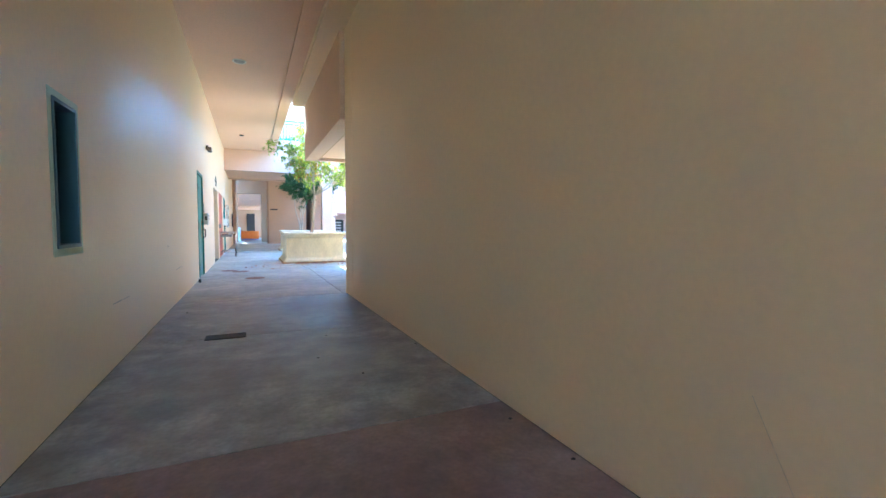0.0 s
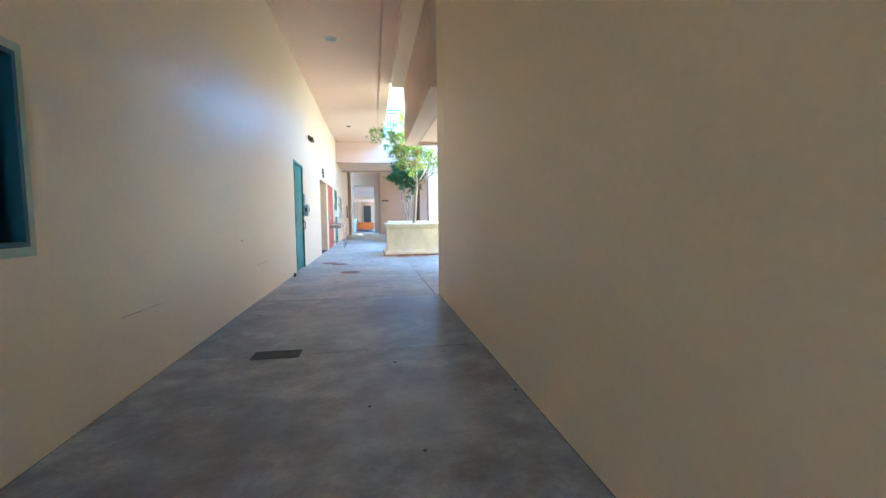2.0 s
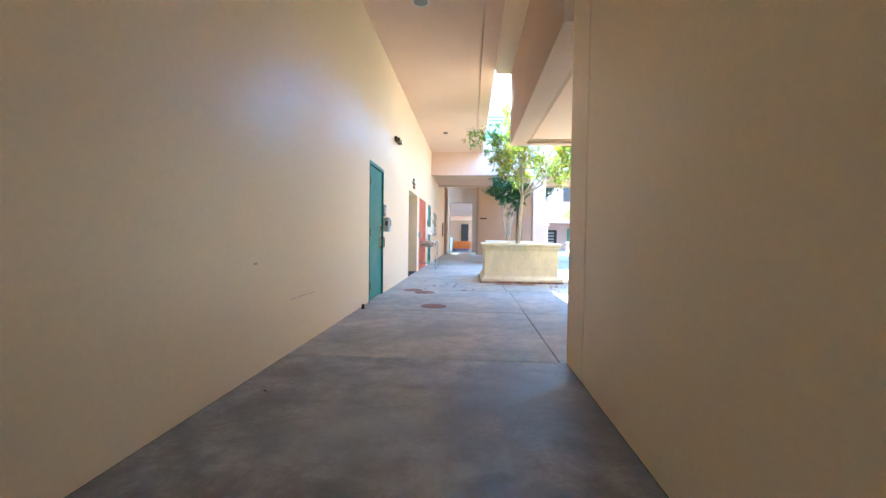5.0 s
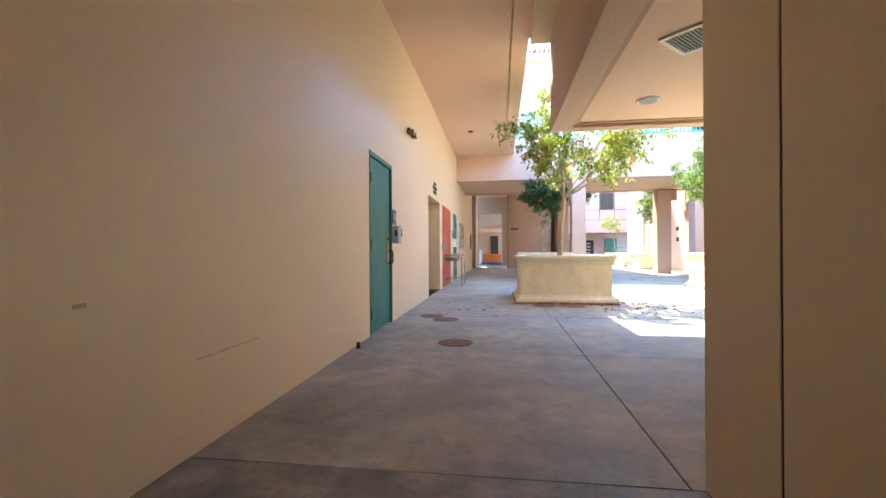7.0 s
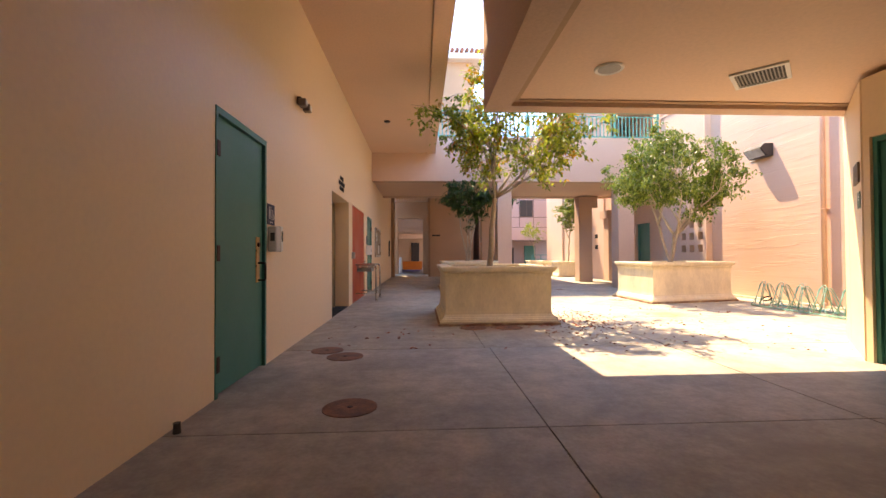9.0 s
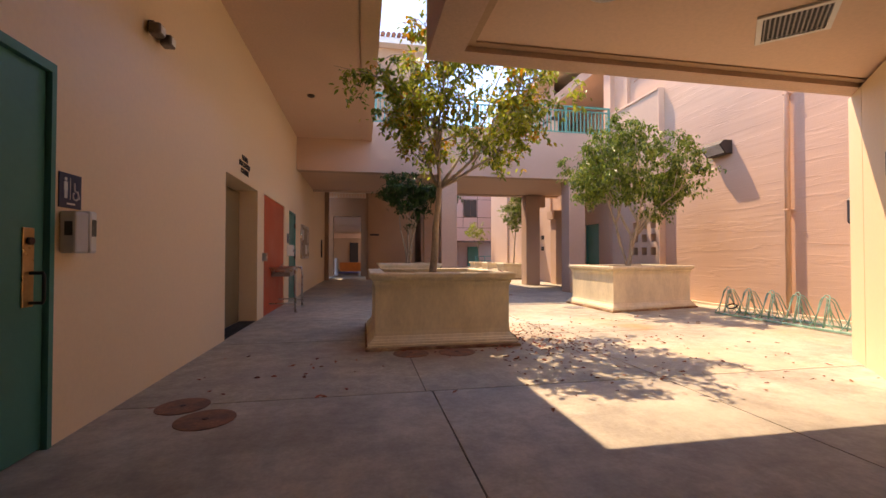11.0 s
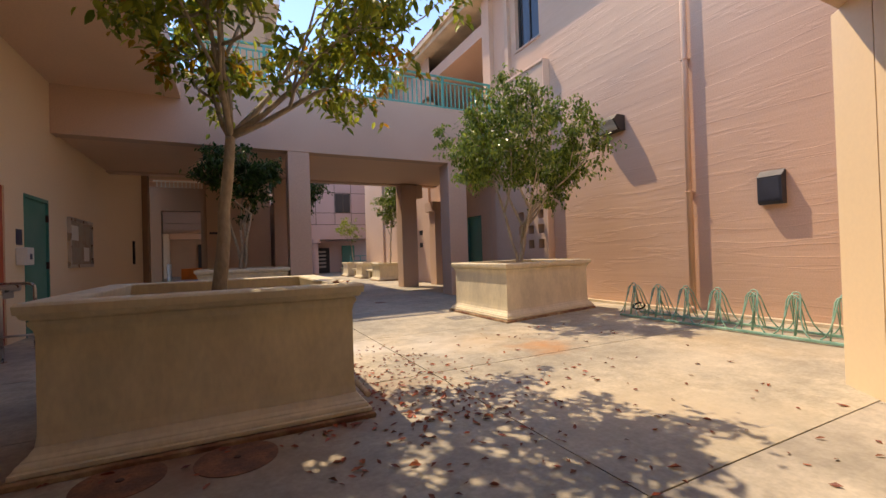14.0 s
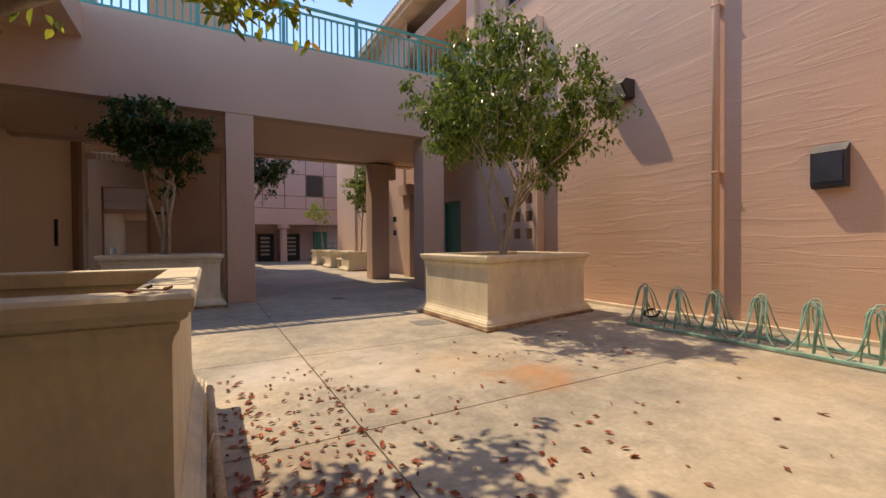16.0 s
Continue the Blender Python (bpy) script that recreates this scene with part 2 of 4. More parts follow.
# horizontal trowel ridges for the courtyard wall, kept as relief only
rn, rl = RIDGED.node_tree.nodes, RIDGED.node_tree.links
rp = rn.new("ShaderNodeNewGeometry")
rm = rn.new("ShaderNodeMapping")
rm.inputs["Scale"].default_value = (0.4, 0.36, 5.2)
rl.new(rp.outputs["Position"], rm.inputs["Vector"])
rt = rn.new("ShaderNodeTexNoise")
rt.inputs["Scale"].default_value, rt.inputs["Detail"].default_value, rt.inputs["Roughness"].default_value = 1.0, 4, 0.5
rl.new(rm.outputs["Vector"], rt.inputs["Vector"])
rb = rn.new("ShaderNodeBump")
rb.inputs["Strength"].default_value, rb.inputs["Distance"].default_value = 1.0, 0.010
rs = rn.new("ShaderNodeMath")
rs.operation = "SUBTRACT"
rs.inputs[1].default_value = 0.5
rl.new(rt.outputs[0], rs.inputs[0])
ra = rn.new("ShaderNodeMath")
ra.operation = "ABSOLUTE"
rl.new(rs.outputs[0], ra.inputs[0])
rr = rn.new("ShaderNodeMapRange")
rr.inputs[1].default_value, rr.inputs[2].default_value, rr.inputs[3].default_value, rr.inputs[4].default_value = 0.0, 0.03, 0.15, 0.0
rl.new(ra.outputs[0], rr.inputs[0])
rh = rn.new("ShaderNodeMath")
rh.operation = "ADD"
rl.new(rr.outputs[0], rh.inputs[0])
rl.new(rt.outputs[0], rh.inputs[1])
rl.new(rh.outputs[0], rb.inputs["Height"])
for node in rn:
    if node.type == "BUMP" and node is not rb:
        rl.new(node.outputs[0], rb.inputs["Normal"])
rl.new(rb.outputs[0], rn["Principled BSDF"].inputs["Normal"])


# ---- mesh helpers ----
def box(bm, x0, y0, z0, x1, y1, z1, bevel=0.0):
    vs = [bm.verts.new((x, y, z)) for x in (x0, x1) for y in (y0, y1) for z in (z0, z1)]
    fs = [bm.faces.new([vs[i] for i in q]) for q in
          ((0, 1, 3, 2), (4, 6, 7, 5), (0, 4, 5, 1), (2, 3, 7, 6), (0, 2, 6, 4), (1, 5, 7, 3))]
    if bevel:
        es = list({e for f in fs for e in f.edges})
        bmesh.ops.bevel(bm, geom=es, offset=bevel, segments=2, affect="EDGES", profile=0.5)
    return bm


def boxes(*rows, bevel=0.0):
    bm = bmesh.new()
    for r in rows:
        box(bm, *r, bevel=bevel)
    return bm


def tube(bm, pts, radii, sides=8, cap=True):
    """A round bar along a line of points."""
    pts = [Vector(p) for p in pts]
    if isinstance(radii, (int, float)):
        radii = [radii] * len(pts)
    rings, ref = [], None
    for i, p in enumerate(pts):
        d = (pts[min(i + 1, len(pts) - 1)] - pts[max(i - 1, 0)]).normalized()
        if ref is None:
            ref = Vector((0, 0, 1)) if abs(d.z) < 0.9 else Vector((1, 0, 0))
        u = d.cross(ref).normalized()
        v = u.cross(d).normalized()
        ref = v
        rings.append([bm.verts.new(p + radii[i] * (math.cos(a) * u + math.sin(a) * v))
                      for a in [2 * math.pi * k / sides for k in range(sides)]])
    for a, b in zip(rings, rings[1:]):
        for k in range(sides):
            f = bm.faces.new((a[k], a[(k + 1) % sides], b[(k + 1) % sides], b[k]))
            f.smooth = True
    if cap:
        bm.faces.new(rings[0][::-1])
        bm.faces.new(rings[-1])
    return bm


def lathe(bm, centre, profile, sides=24):
    """Turn (radius, z) pairs round an upright axis."""
    rings = []
    for r, z in profile:
        rings.append([bm.verts.new((centre[0] + r * math.cos(a), centre[1] + r * math.sin(a), centre[2] + z))
                      for a in [2 * math.pi * k / sides for k in range(sides)]])
    for a, b in zip(rings, rings[1:]):
        for k in range(sides):
            bm.faces.new((a[k], a[(k + 1) % sides], b[(k + 1) % sides], b[k]))
    bm.faces.new(rings[0][::-1])
    bm.faces.new(rings[-1])
    return bm


def prism(bm, outline, z0, z1):
    lo = [bm.verts.new((x, y, z0)) for x, y in outline]
    hi = [bm.verts.new((x, y, z1)) for x, y in outline]
    k = len(outline)
    for i in range(k):
        bm.faces.new((lo[i], lo[(i + 1) % k], hi[(i + 1) % k], hi[i]))
    bm.faces.new(hi)
    bm.faces.new(lo[::-1])
    return bm


def mesh_of(name, bm, mat):
    bmesh.ops.recalc_face_normals(bm, faces=bm.faces[:])
    me = bpy.data.meshes.new(name)
    bm.to_mesh(me)
    bm.free()
    me.materials.append(mat)
    return me


def part(name, bm, mat, parent, label=""):
    ob = new(name, mesh_of(name, bm, mat))
    ob.parent = parent
    return tagged(ob, label) if label else ob


def thing(name, label, category, group="", place=None):
    ob = new(name)
    if place is not None:
        ob.matrix_world = place
    return tagged(ob, label, category, group)


def solid(name, bm, mat, label, category, group="", kind=""):
    return tagged(new(name, mesh_of(name, bm, mat)), label, category, group, kind)


def structure(name, bm, mat, label=""):
    return tagged(new(name, mesh_of(name, bm, mat)), label, "", "", "structure")


def wall_y(x0, x1, y0, y1, z1, openings):
    """A wall that runs along y with openings (ya, yb, za, zb) going through it."""
    bm = bmesh.new()
    y = y0
    for ya, yb, za, zb in sorted(openings):
        box(bm, x0, y, 0, x1, ya, z1)
        if za > 0:
            box(bm, x0, ya, 0, x1, yb, za)
        box(bm, x0, ya, zb, x1, yb, z1)
        y = yb
    box(bm, x0, y, 0, x1, y1, z1)
    bmesh.ops.remove_doubles(bm, verts=bm.verts[:], dist=0.0005)
    return bm


def text_mesh(words, size, mat, depth=0.004):
    cu = bpy.data.curves.new("lettering", "FONT")
    cu.body, cu.size, cu.extrude, cu.align_x = words, size, depth, "CENTER"
    ob = bpy.data.objects.new("lettering", cu)
    scene.collection.objects.link(ob)
    bpy.context.view_layer.update()
    me = bpy.data.meshes.new_from_object(ob.evaluated_get(bpy.context.evaluated_depsgraph_get()))
    bpy.data.objects.remove(ob)
    me.materials.clear()
    me.materials.append(mat)
    return me


# ---- the shell ----
LX, RX = -0.525, 1.74          # faces of the corridor's two walls
SOF, CEI = 2.67, 4.10         # overhang soffit and corridor ceiling
FRONT = 11.03                 # front of the overhang
BY0, BY1 = 18.88, 22.7        # bridge
EX = 8.55                     # courtyard's far side wall

doors_l = [(2.72, 3.05, 0.91, 1.70), (9.285, 10.27, 0, 2.10), (13.24, 14.86, 0, 2.10), (15.31, 17.24, 0, 2.12), (17.82, 18.74, 0, 2.10)]
# the unseen south stretch ends at y -6.3, chosen for the light it admits
structure("wall_west", wall_y(LX - 0.35, LX, -6.3, 28.6, 4.55, doors_l), CREAM, "cream painted stucco wall with doors and a narrow window")
structure("wall_west_back", boxes((LX - 1.5, -6.3, 0, LX - 1.2, 28.6, 4.55)), BROWN)
bm = boxes((RX, -6.3, 0, RX + 0.3, 6.03, 4.55), (RX, 6.045, 0, RX + 0.3, 6.51, 4.55), (RX + 0.03, 6.03, 0, RX + 0.3, 6.045, 4.55))
structure("wall_east", bm, CREAM, "cream painted stucco wall with an upright joint")
structure("wall_east_joint", boxes((RX + 0.004, 6.03, 0, RX + 0.0295, 6.045, 4.0)), HINGE)

# corridor ceiling with its edge band and the strip that closes it to the east wall
structure("ceiling", boxes((LX, -6.3, CEI, 1.09, BY0, 4.55), (1.115, -6.3, CEI - 0.012, 1.37, BY0, 4.55), (1.09, -6.3, CEI + 0.03, 1.115, BY0, 4.5)), CEIL, "peach painted plaster ceiling")
structure("ceiling_strip", boxes((1.385, -6.3, 3.98, RX - 0.004, FRONT, 4.5), (1.37, -6.3, 4.06, 1.385, FRONT, 4.5)), CREAM)

# overhanging upper storey: side face, soffit with recessed field, front
TH, OX = 0.20, 1.665
structure("wall_overhang_side", boxes((OX, 6.515, SOF, RX + TH, FRONT, 4.75)), SALMON, "salmon side of the overhanging storey")
structure("wall_overhang_front", boxes((RX + TH, FRONT - TH, SOF, EX, FRONT, 4.75)), SALMON)
structure("roof_overhang", boxes((RX + 0.002, -6.3, 4.76, EX, FRONT, 4.9)), CURB)
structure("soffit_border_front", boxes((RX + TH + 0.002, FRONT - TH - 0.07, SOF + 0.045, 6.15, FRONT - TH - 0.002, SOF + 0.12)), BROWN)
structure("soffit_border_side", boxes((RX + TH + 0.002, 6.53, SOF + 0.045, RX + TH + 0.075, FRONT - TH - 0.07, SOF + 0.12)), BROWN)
structure("soffit", boxes((RX + TH + 0.002, 6.5, SOF + 0.06, EX, FRONT - TH - 0.002, SOF + 0.30)), CEIL, "peach plaster soffit with a recessed field")
structure("wall_recess_back", boxes((RX + 0.31, 6.25, 0, 5.3, 6.51, SOF + 0.05)), CREAM)

# splayed pier beside the recess, in two panels with an upright joint
def along(s, off=0.0):
    """A point on the splayed pier's face, s metres from its inner corner."""
    d = Vector((5.13 - 6.05, 10.02 - 11.05)).normalized()
    nrm = Vector((-d.y, d.x)) if Vector((-d.y, d.x)).dot(Vector((-1, 1))) > 0 else Vector((d.y, -d.x))
    return Vector((6.09, 11.095)) + s * d + off * nrm


splay = tagged(new("wall_splay"), "cream stucco pier face set at an angle", "", "", "structure")
for s0, s1, o0 in ((0.0, 0.41, 0.0), (0.409, 0.421, -0.02), (0.420, 1.46, 0.0)):
    back = [tuple(along(s1, -0.3)), (6.35, 11.095) if s0 == 0 else tuple(along(s0, -0.3))]
    part("panel", prism(bmesh.new(), [tuple(along(s0, o0)), tuple(along(s1, o0))] + back, 0, SOF - 0.003), CREAM if o0 == 0 else HINGE, splay)
structure("wall_entry", wall_y(5.12, 5.42, 6.51, 9.99, SOF, [(8.92, 9.93, 0, 2.1)]), CREAM)
structure("wall_block", boxes((6.10, 6.5, 0, EX + 0.3, 11.0, SOF + 0.05)), SALMON)

structure("wall_west_upper", boxes((LX - 0.35, BY0, 4.554, LX, 31, 11.0)), SALMON)

# the courtyard's ridged wall, with the window and the smooth screen wall in front of it
bm = wall_y(EX, EX + 0.35, FRONT - 0.1, 19.4, 8.0, [(17.2, 18.08, 5.95, 7.5)])
structure("wall_court", bm, RIDGED, "salmon plaster wall with uneven horizontal ridges")
bm = bmesh.new()
SX = EX - 0.16
hole_y = [17.06, 17.42, 17.78]
hole_z = [1.08, 1.42, 1.76]
ys = [17.0 - 0.06] + [v for h in hole_y for v in (h, h + 0.2)] + [18.95]
zs = [0.0] + [v for h in hole_z for v in (h, h + 0.2)] + [5.22]
for i in range(len(ys) - 1):
    for j in range(len(zs) - 1):
        if i % 2 == 1 and j % 2 == 1:
            continue
        box(bm, SX, ys[i], zs[j], EX - 0.004, ys[i + 1], zs[j + 1])
structure("wall_screen", bm, SALMON, "smooth salmon screen wall with square holes")
structure("wall_screen_cap", boxes((SX - 0.03, 16.91, 5.22, EX - 0.004, 18.95, 5.27), (SX - 0.012, 16.91, 0, EX - 0.004, 16.938, 5.22)), CEIL)
structure("wall_foot", boxes((EX - 0.11, FRONT, 0, EX - 0.004, 16.93, 0.045)), CURB)
structure("wall_pilaster", boxes((EX - 0.10, 18.28, 5.27, EX - 0.004, 18.42, 8.0), (EX - 0.14, 19.05, 4.6, EX + 0.3, 19.4, 8.0)), SALMON)


# ---- bridge ----
bridge = tagged(new("bridge"), "salmon stucco footbridge on square columns", "", "", "structure")
part("front_beam", boxes((LX + 0.002, BY0, 3.26, EX - 0.18, BY0 + 0.3, 4.60)), SALMON, bridge)
# lighter peach instead of salmon puts bounced light into the underside's colour
part("deck", boxes((LX + 0.002, BY0 + 0.3, 3.30, EX - 0.18, BY1 - 0.3, 4.30)), CEIL, bridge)
part("back_beam", boxes((LX + 0.002, BY1 - 0.3, 3.26, EX - 0.18, BY1, 4.52)), SALMON, bridge)
for x0, y0, x1, y1 in ((3.24, BY0 + 0.012, 3.68, BY0 + 0.45), (6.98, BY0 + 0.012, 7.48, BY0 + 0.5), (7.0, BY1 - 0.5, 7.52, BY1 - 0.012), (3.24, BY1 - 0.45, 3.68, BY1 - 0.012)):
    solid("column", boxes((x0, y0, 0, x1, y1, 3.257), bevel=0.012), SALMON, "square salmon stucco column under the footbridge", "column", "footbridge columns")


def railing(x0, x1, y, z0, height=0.80, name="guard_rail"):
    r = thing(name, "teal painted steel railing with thin upright bars", "railing")
    n = max(2, round((x1 - x0) / 1.38))
    part("top_rail", boxes((x0, y - 0.03, z0 + height - 0.045, x1, y + 0.03, z0 + height), bevel=0.008), TEALRAIL, r)
    part("upper_rail", boxes((x0, y - 0.02, z0 + height - 0.16, x1, y + 0.02, z0 + height - 0.13)), TEALRAIL, r)
    part("bottom_rail", boxes((x0, y - 0.02, z0 + 0.05, x1, y + 0.02, z0 + 0.085)), TEALRAIL, r)
    post = mesh_of("post", boxes((-0.028, -0.028, 0, 0.028, 0.028, height - 0.045)), TEALRAIL)
    bar = mesh_of("bar", boxes((-0.014, -0.012, 0.085, 0.014, 0.012, height - 0.16)), TEALRAIL)
    for i in range(n + 1):
        p = new("post", post)
        p.parent, p.location = r, (x0 + 0.03 + (x1 - x0 - 0.06) * i / n, y, z0)
    k = int((x1 - x0) / 0.115)
    for i in range(1, k):
        p = new("bar", bar)
        p.parent, p.location = r, (x0 + (x1 - x0) * i / k, y, z0)
    return r


railing(LX + 0.6, EX - 0.2, BY0 + 0.12, 4.60, 0.84)
railing(LX + 0.6, EX - 0.2, BY1 - 0.12, 4.52)


# ---- right-hand building beyond the bridge ----
structure("wall_gallery", boxes((EX + 2.0, 19.4, 4.5, EX + 2.3, 31.0, 8.0), (EX - 0.14, 19.4, 4.1, EX + 2.0, 23.3, 4.5), (EX + 0.32, 23.3, 4.1, EX + 2.0, 31.0, 4.5),
                                (EX - 0.1, 19.4, 6.95, EX + 2.0, 31.4, 7.3), (EX - 0.14, 22.9, 6.52, EX - 0.1, 31.4, 8.0)), SALMON)
structure("wall_east_far", wall_y(EX + 0.0, EX + 0.3, 19.4, 23.4, 4.1, [(19.95, 20.85, 0, 2.1)]), SALMON)
structure("wall_arch_pier", boxes((EX - 0.35, 22.3, 0, EX, 22.75, 2.45), (EX - 0.45, 22.2, 2.45, EX, 22.85, 2.75)), SALMON)
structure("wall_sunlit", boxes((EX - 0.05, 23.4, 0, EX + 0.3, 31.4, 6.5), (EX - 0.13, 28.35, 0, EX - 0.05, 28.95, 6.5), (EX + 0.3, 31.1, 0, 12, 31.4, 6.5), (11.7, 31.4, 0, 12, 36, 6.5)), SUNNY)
for z in (1.28, 1.74):
    structure("wall_slot_window", boxes((EX - 0.058, 24.0, z, EX - 0.0505, 24.28, z + 0.17)), BLACK)
fr = thing("far_rail", "teal rail before the far door", "railing")
for z in (0.45, 0.75, 1.05):
    part("rail", tube(bmesh.new(), [(8.65, 35.5, z), (9.95, 35.5, z)], 0.025, 6), TEALRAIL, fr)
for x in (8.67, 9.3, 9.93):
    part("post", tube(bmesh.new(), [(x, 35.5, 0), (x, 35.5, 1.07)], 0.028, 6), TEALRAIL, fr)
structure("eave", boxes((EX - 0.55, 16.0, 8.0, EX + 2.6, 32, 8.14), (EX - 0.45, 16.0, 7.86, EX, 32, 8.0)), CURB)
structure("roof_slope", boxes((EX - 0.4, 11.0, 8.14, EX + 6, 32, 8.22)), TILE)
me = mesh_of("roof_tile", tube(bmesh.new(), [(0, 0, 0), (0.22, 0, 0.03), (0.45, 0, 0.06)], 0.085, 8), TILE)
roof = thing("tile_edge", "row of rounded clay tiles along the eave", "roof tiles")
for i in range(80):
    t = new("roof_tile", me)
    t.parent, t.location = roof, (EX - 0.50, 16.1 + i * 0.2, 8.20)

# far block with the passage through its foot
BX0, BX1, FY = 1.38, 3.50, 27.0
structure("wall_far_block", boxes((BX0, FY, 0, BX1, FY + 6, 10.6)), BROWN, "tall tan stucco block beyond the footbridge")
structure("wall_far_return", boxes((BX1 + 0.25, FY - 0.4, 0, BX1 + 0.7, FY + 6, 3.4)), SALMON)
# frame and lintel carry the passage's shade in their colour
structure("wall_far_frame", boxes((BX0 - 0.10, FY - 0.05, 0, BX0 - 0.004, FY + 0.4, 4.395), (LX - 0.1, FY - 0.05, 0, LX + 0.16, FY + 0.4, 4.395)), BROWNSHADE)
structure("wall_far_lintel", boxes((LX - 0.2, 30.0, 3.12, BX0 - 0.004, 30.4, 4.06), (LX - 0.2, 30.0, 0, -0.36, 30.4, 3.12), (1.03, 30.0, 0, BX0 - 0.004, 30.4, 3.12)), BROWNSHADE)
structure("eave_far", boxes((BX0 - 0.4, FY - 0.5, 10.6, BX1 + 0.5, FY + 6.5, 10.85)), WHITEPAINT)
roof = thing("tile_edge", "row of rounded clay tiles on the tall block", "roof tiles")
me = mesh_of("roof_tile", tube(bmesh.new(), [(0, 0, 0), (0, 0.25, 0.05), (0, 0.5, 0.1)], 0.10, 8), TILE)
for i in range(13):
    t = new("roof_tile", me)
    t.parent, t.location = roof, (BX0 - 0.35 + i * 0.24, FY - 0.6, 10.95)
lat = thing("lattice_rail", "white painted lattice rail above the passage", "railing")
part("top_rail", boxes((LX - 0.1, 30.1, 4.32, BX0 - 0.01, 30.16, 4.37)), WHITEPAINT, lat)
for i in range(13):
    x = LX + 0.02 + i * 0.145
    part("bar", boxes((x, 30.12, 4.06, x + 0.03, 30.15, 4.32)), WHITEPAINT, lat)
# ceiling drawn out to y 30 to keep skylight off the lintel
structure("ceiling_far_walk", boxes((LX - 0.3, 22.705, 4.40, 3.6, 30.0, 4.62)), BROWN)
sg = thing("wall_sign", "small dark sign on the tan block", "sign")
part("plate", boxes((1.46, FY - 0.02, 1.98, 1.86, FY - 0.001, 2.06), bevel=0.004), DARK, sg)
# arcade seen through the passage
structure("floor_arcade", boxes((-6, 31.0, -0.1, 8, 60, 0.004)), CONC)
structure("ceiling_arcade", boxes((-1.6, 33.5, 3.1, 2.6, 54, 3.3), (-1.6, 33.3, 2.86, 2.6, 33.495, 4.8), (-1.6, 33.36, 2.55, 2.6, 33.495, 2.855), (-1.9, 30.45, 4.8, 2.6, 33.495, 4.95), (-1.6, 36.4, 2.55, 2.6, 36.8, 3.098), (-1.6, 43.4, 2.55, 2.6, 43.8, 3.098)), CEIL)
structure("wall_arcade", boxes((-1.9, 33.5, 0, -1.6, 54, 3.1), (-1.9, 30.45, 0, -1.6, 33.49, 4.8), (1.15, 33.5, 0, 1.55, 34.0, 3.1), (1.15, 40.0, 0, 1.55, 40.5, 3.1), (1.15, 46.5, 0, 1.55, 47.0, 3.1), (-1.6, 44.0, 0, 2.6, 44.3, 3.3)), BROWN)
# flat dark box, painted shade of an open doorway in the end wall
structure("backdrop_door", boxes((0.05, 43.9, 0, 0.75, 43.99, 2.2)), DARK)
solid("counter", boxes((-0.45, 38.0, 0, 1.0, 38.6, 0.62), bevel=0.02), ORANGE, "orange painted counter in the far arcade", "counter")
bm = bmesh.new()
for i in range(9):
    for j in range(5):
        bm.verts.new((-0.4 + i * 0.16, 32.6 + j * 0.5, 0.03 + 0.05 * noise.noise((i * 0.9, j * 0.9, 0)) + 0.05))
bm.verts.ensure_lookup_table()
for i in range(8):
    for j in range(4):
        bm.faces.new([bm.verts[k] for k in (i * 5 + j, i * 5 + j + 1, i * 5 + j + 6, i * 5 + j + 5)])
bmesh.ops.solidify(bm, geom=bm.faces[:], thickness=0.06)
solid("tarpaulin", bm, TARP, "crumpled blue tarpaulin spread on the arcade floor", "tarpaulin")
bm = lathe(bmesh.new(), (-0.30, 31.6, 0), [(0.09, 0), (0.09, 0.86), (0.06, 0.95)], 12)
solid("bollard", bm, WHITEPAINT, "white round bollard standing before the arcade", "bollard")

# pink building across the far court
PY = 36.0
pink = thing("far_building", "pink stucco building with panel joints and a shaded ground floor", "building")
part("wall", boxes((4.0, PY, 2.12, 12.0, PY + 0.4, 6.6), (4.0, PY + 2.6, 0, 12.0, PY + 2.9, 2.12), (4.0, PY + 0.4, 2.12, 12.0, PY + 2.9, 2.3)), PINK, pink)
part("roof", boxes((3.6, PY - 0.4, 6.6, 12.0, PY + 3.0, 6.8)), TILE, pink)
for z in (3.0, 3.72, 4.96):
    part("joint", boxes((4.0, PY - 0.004, z, 12.0, PY - 0.0005, z + 0.03)), JOINT, pink)
for x in (5.6, 6.75, 7.9, 8.92, 10.1):
    part("joint", boxes((x, PY - 0.008, 3.0, x + 0.03, PY - 0.0045, 6.6)), JOINT, pink)
wnd = part("window", boxes((7.95, PY - 0.02, 3.76, 8.88, PY - 0.009, 4.94)), DARK, pink)
part("pane", boxes((8.0, PY - 0.028, 3.8, 8.42, PY - 0.021, 4.9), (8.45, PY - 0.028, 3.8, 8.84, PY - 0.021, 4.9)), GLASS, wnd)
for x in (6.72, 10.6):
    bm = lathe(bmesh.new(), (x, PY + 0.3, 0), [(0.20, 0), (0.19, 1.85), (0.34, 1.9), (0.34, 2.118)], 16)
    solid("round_column", bm, PINK, "round pink column of the far building", "column", "far building columns")
dr = solid("door_far", boxes((8.87, PY + 2.5, 0, 9.72, PY + 2.598, 1.78)), TEAL, "teal door in the far shaded ground floor", "door")
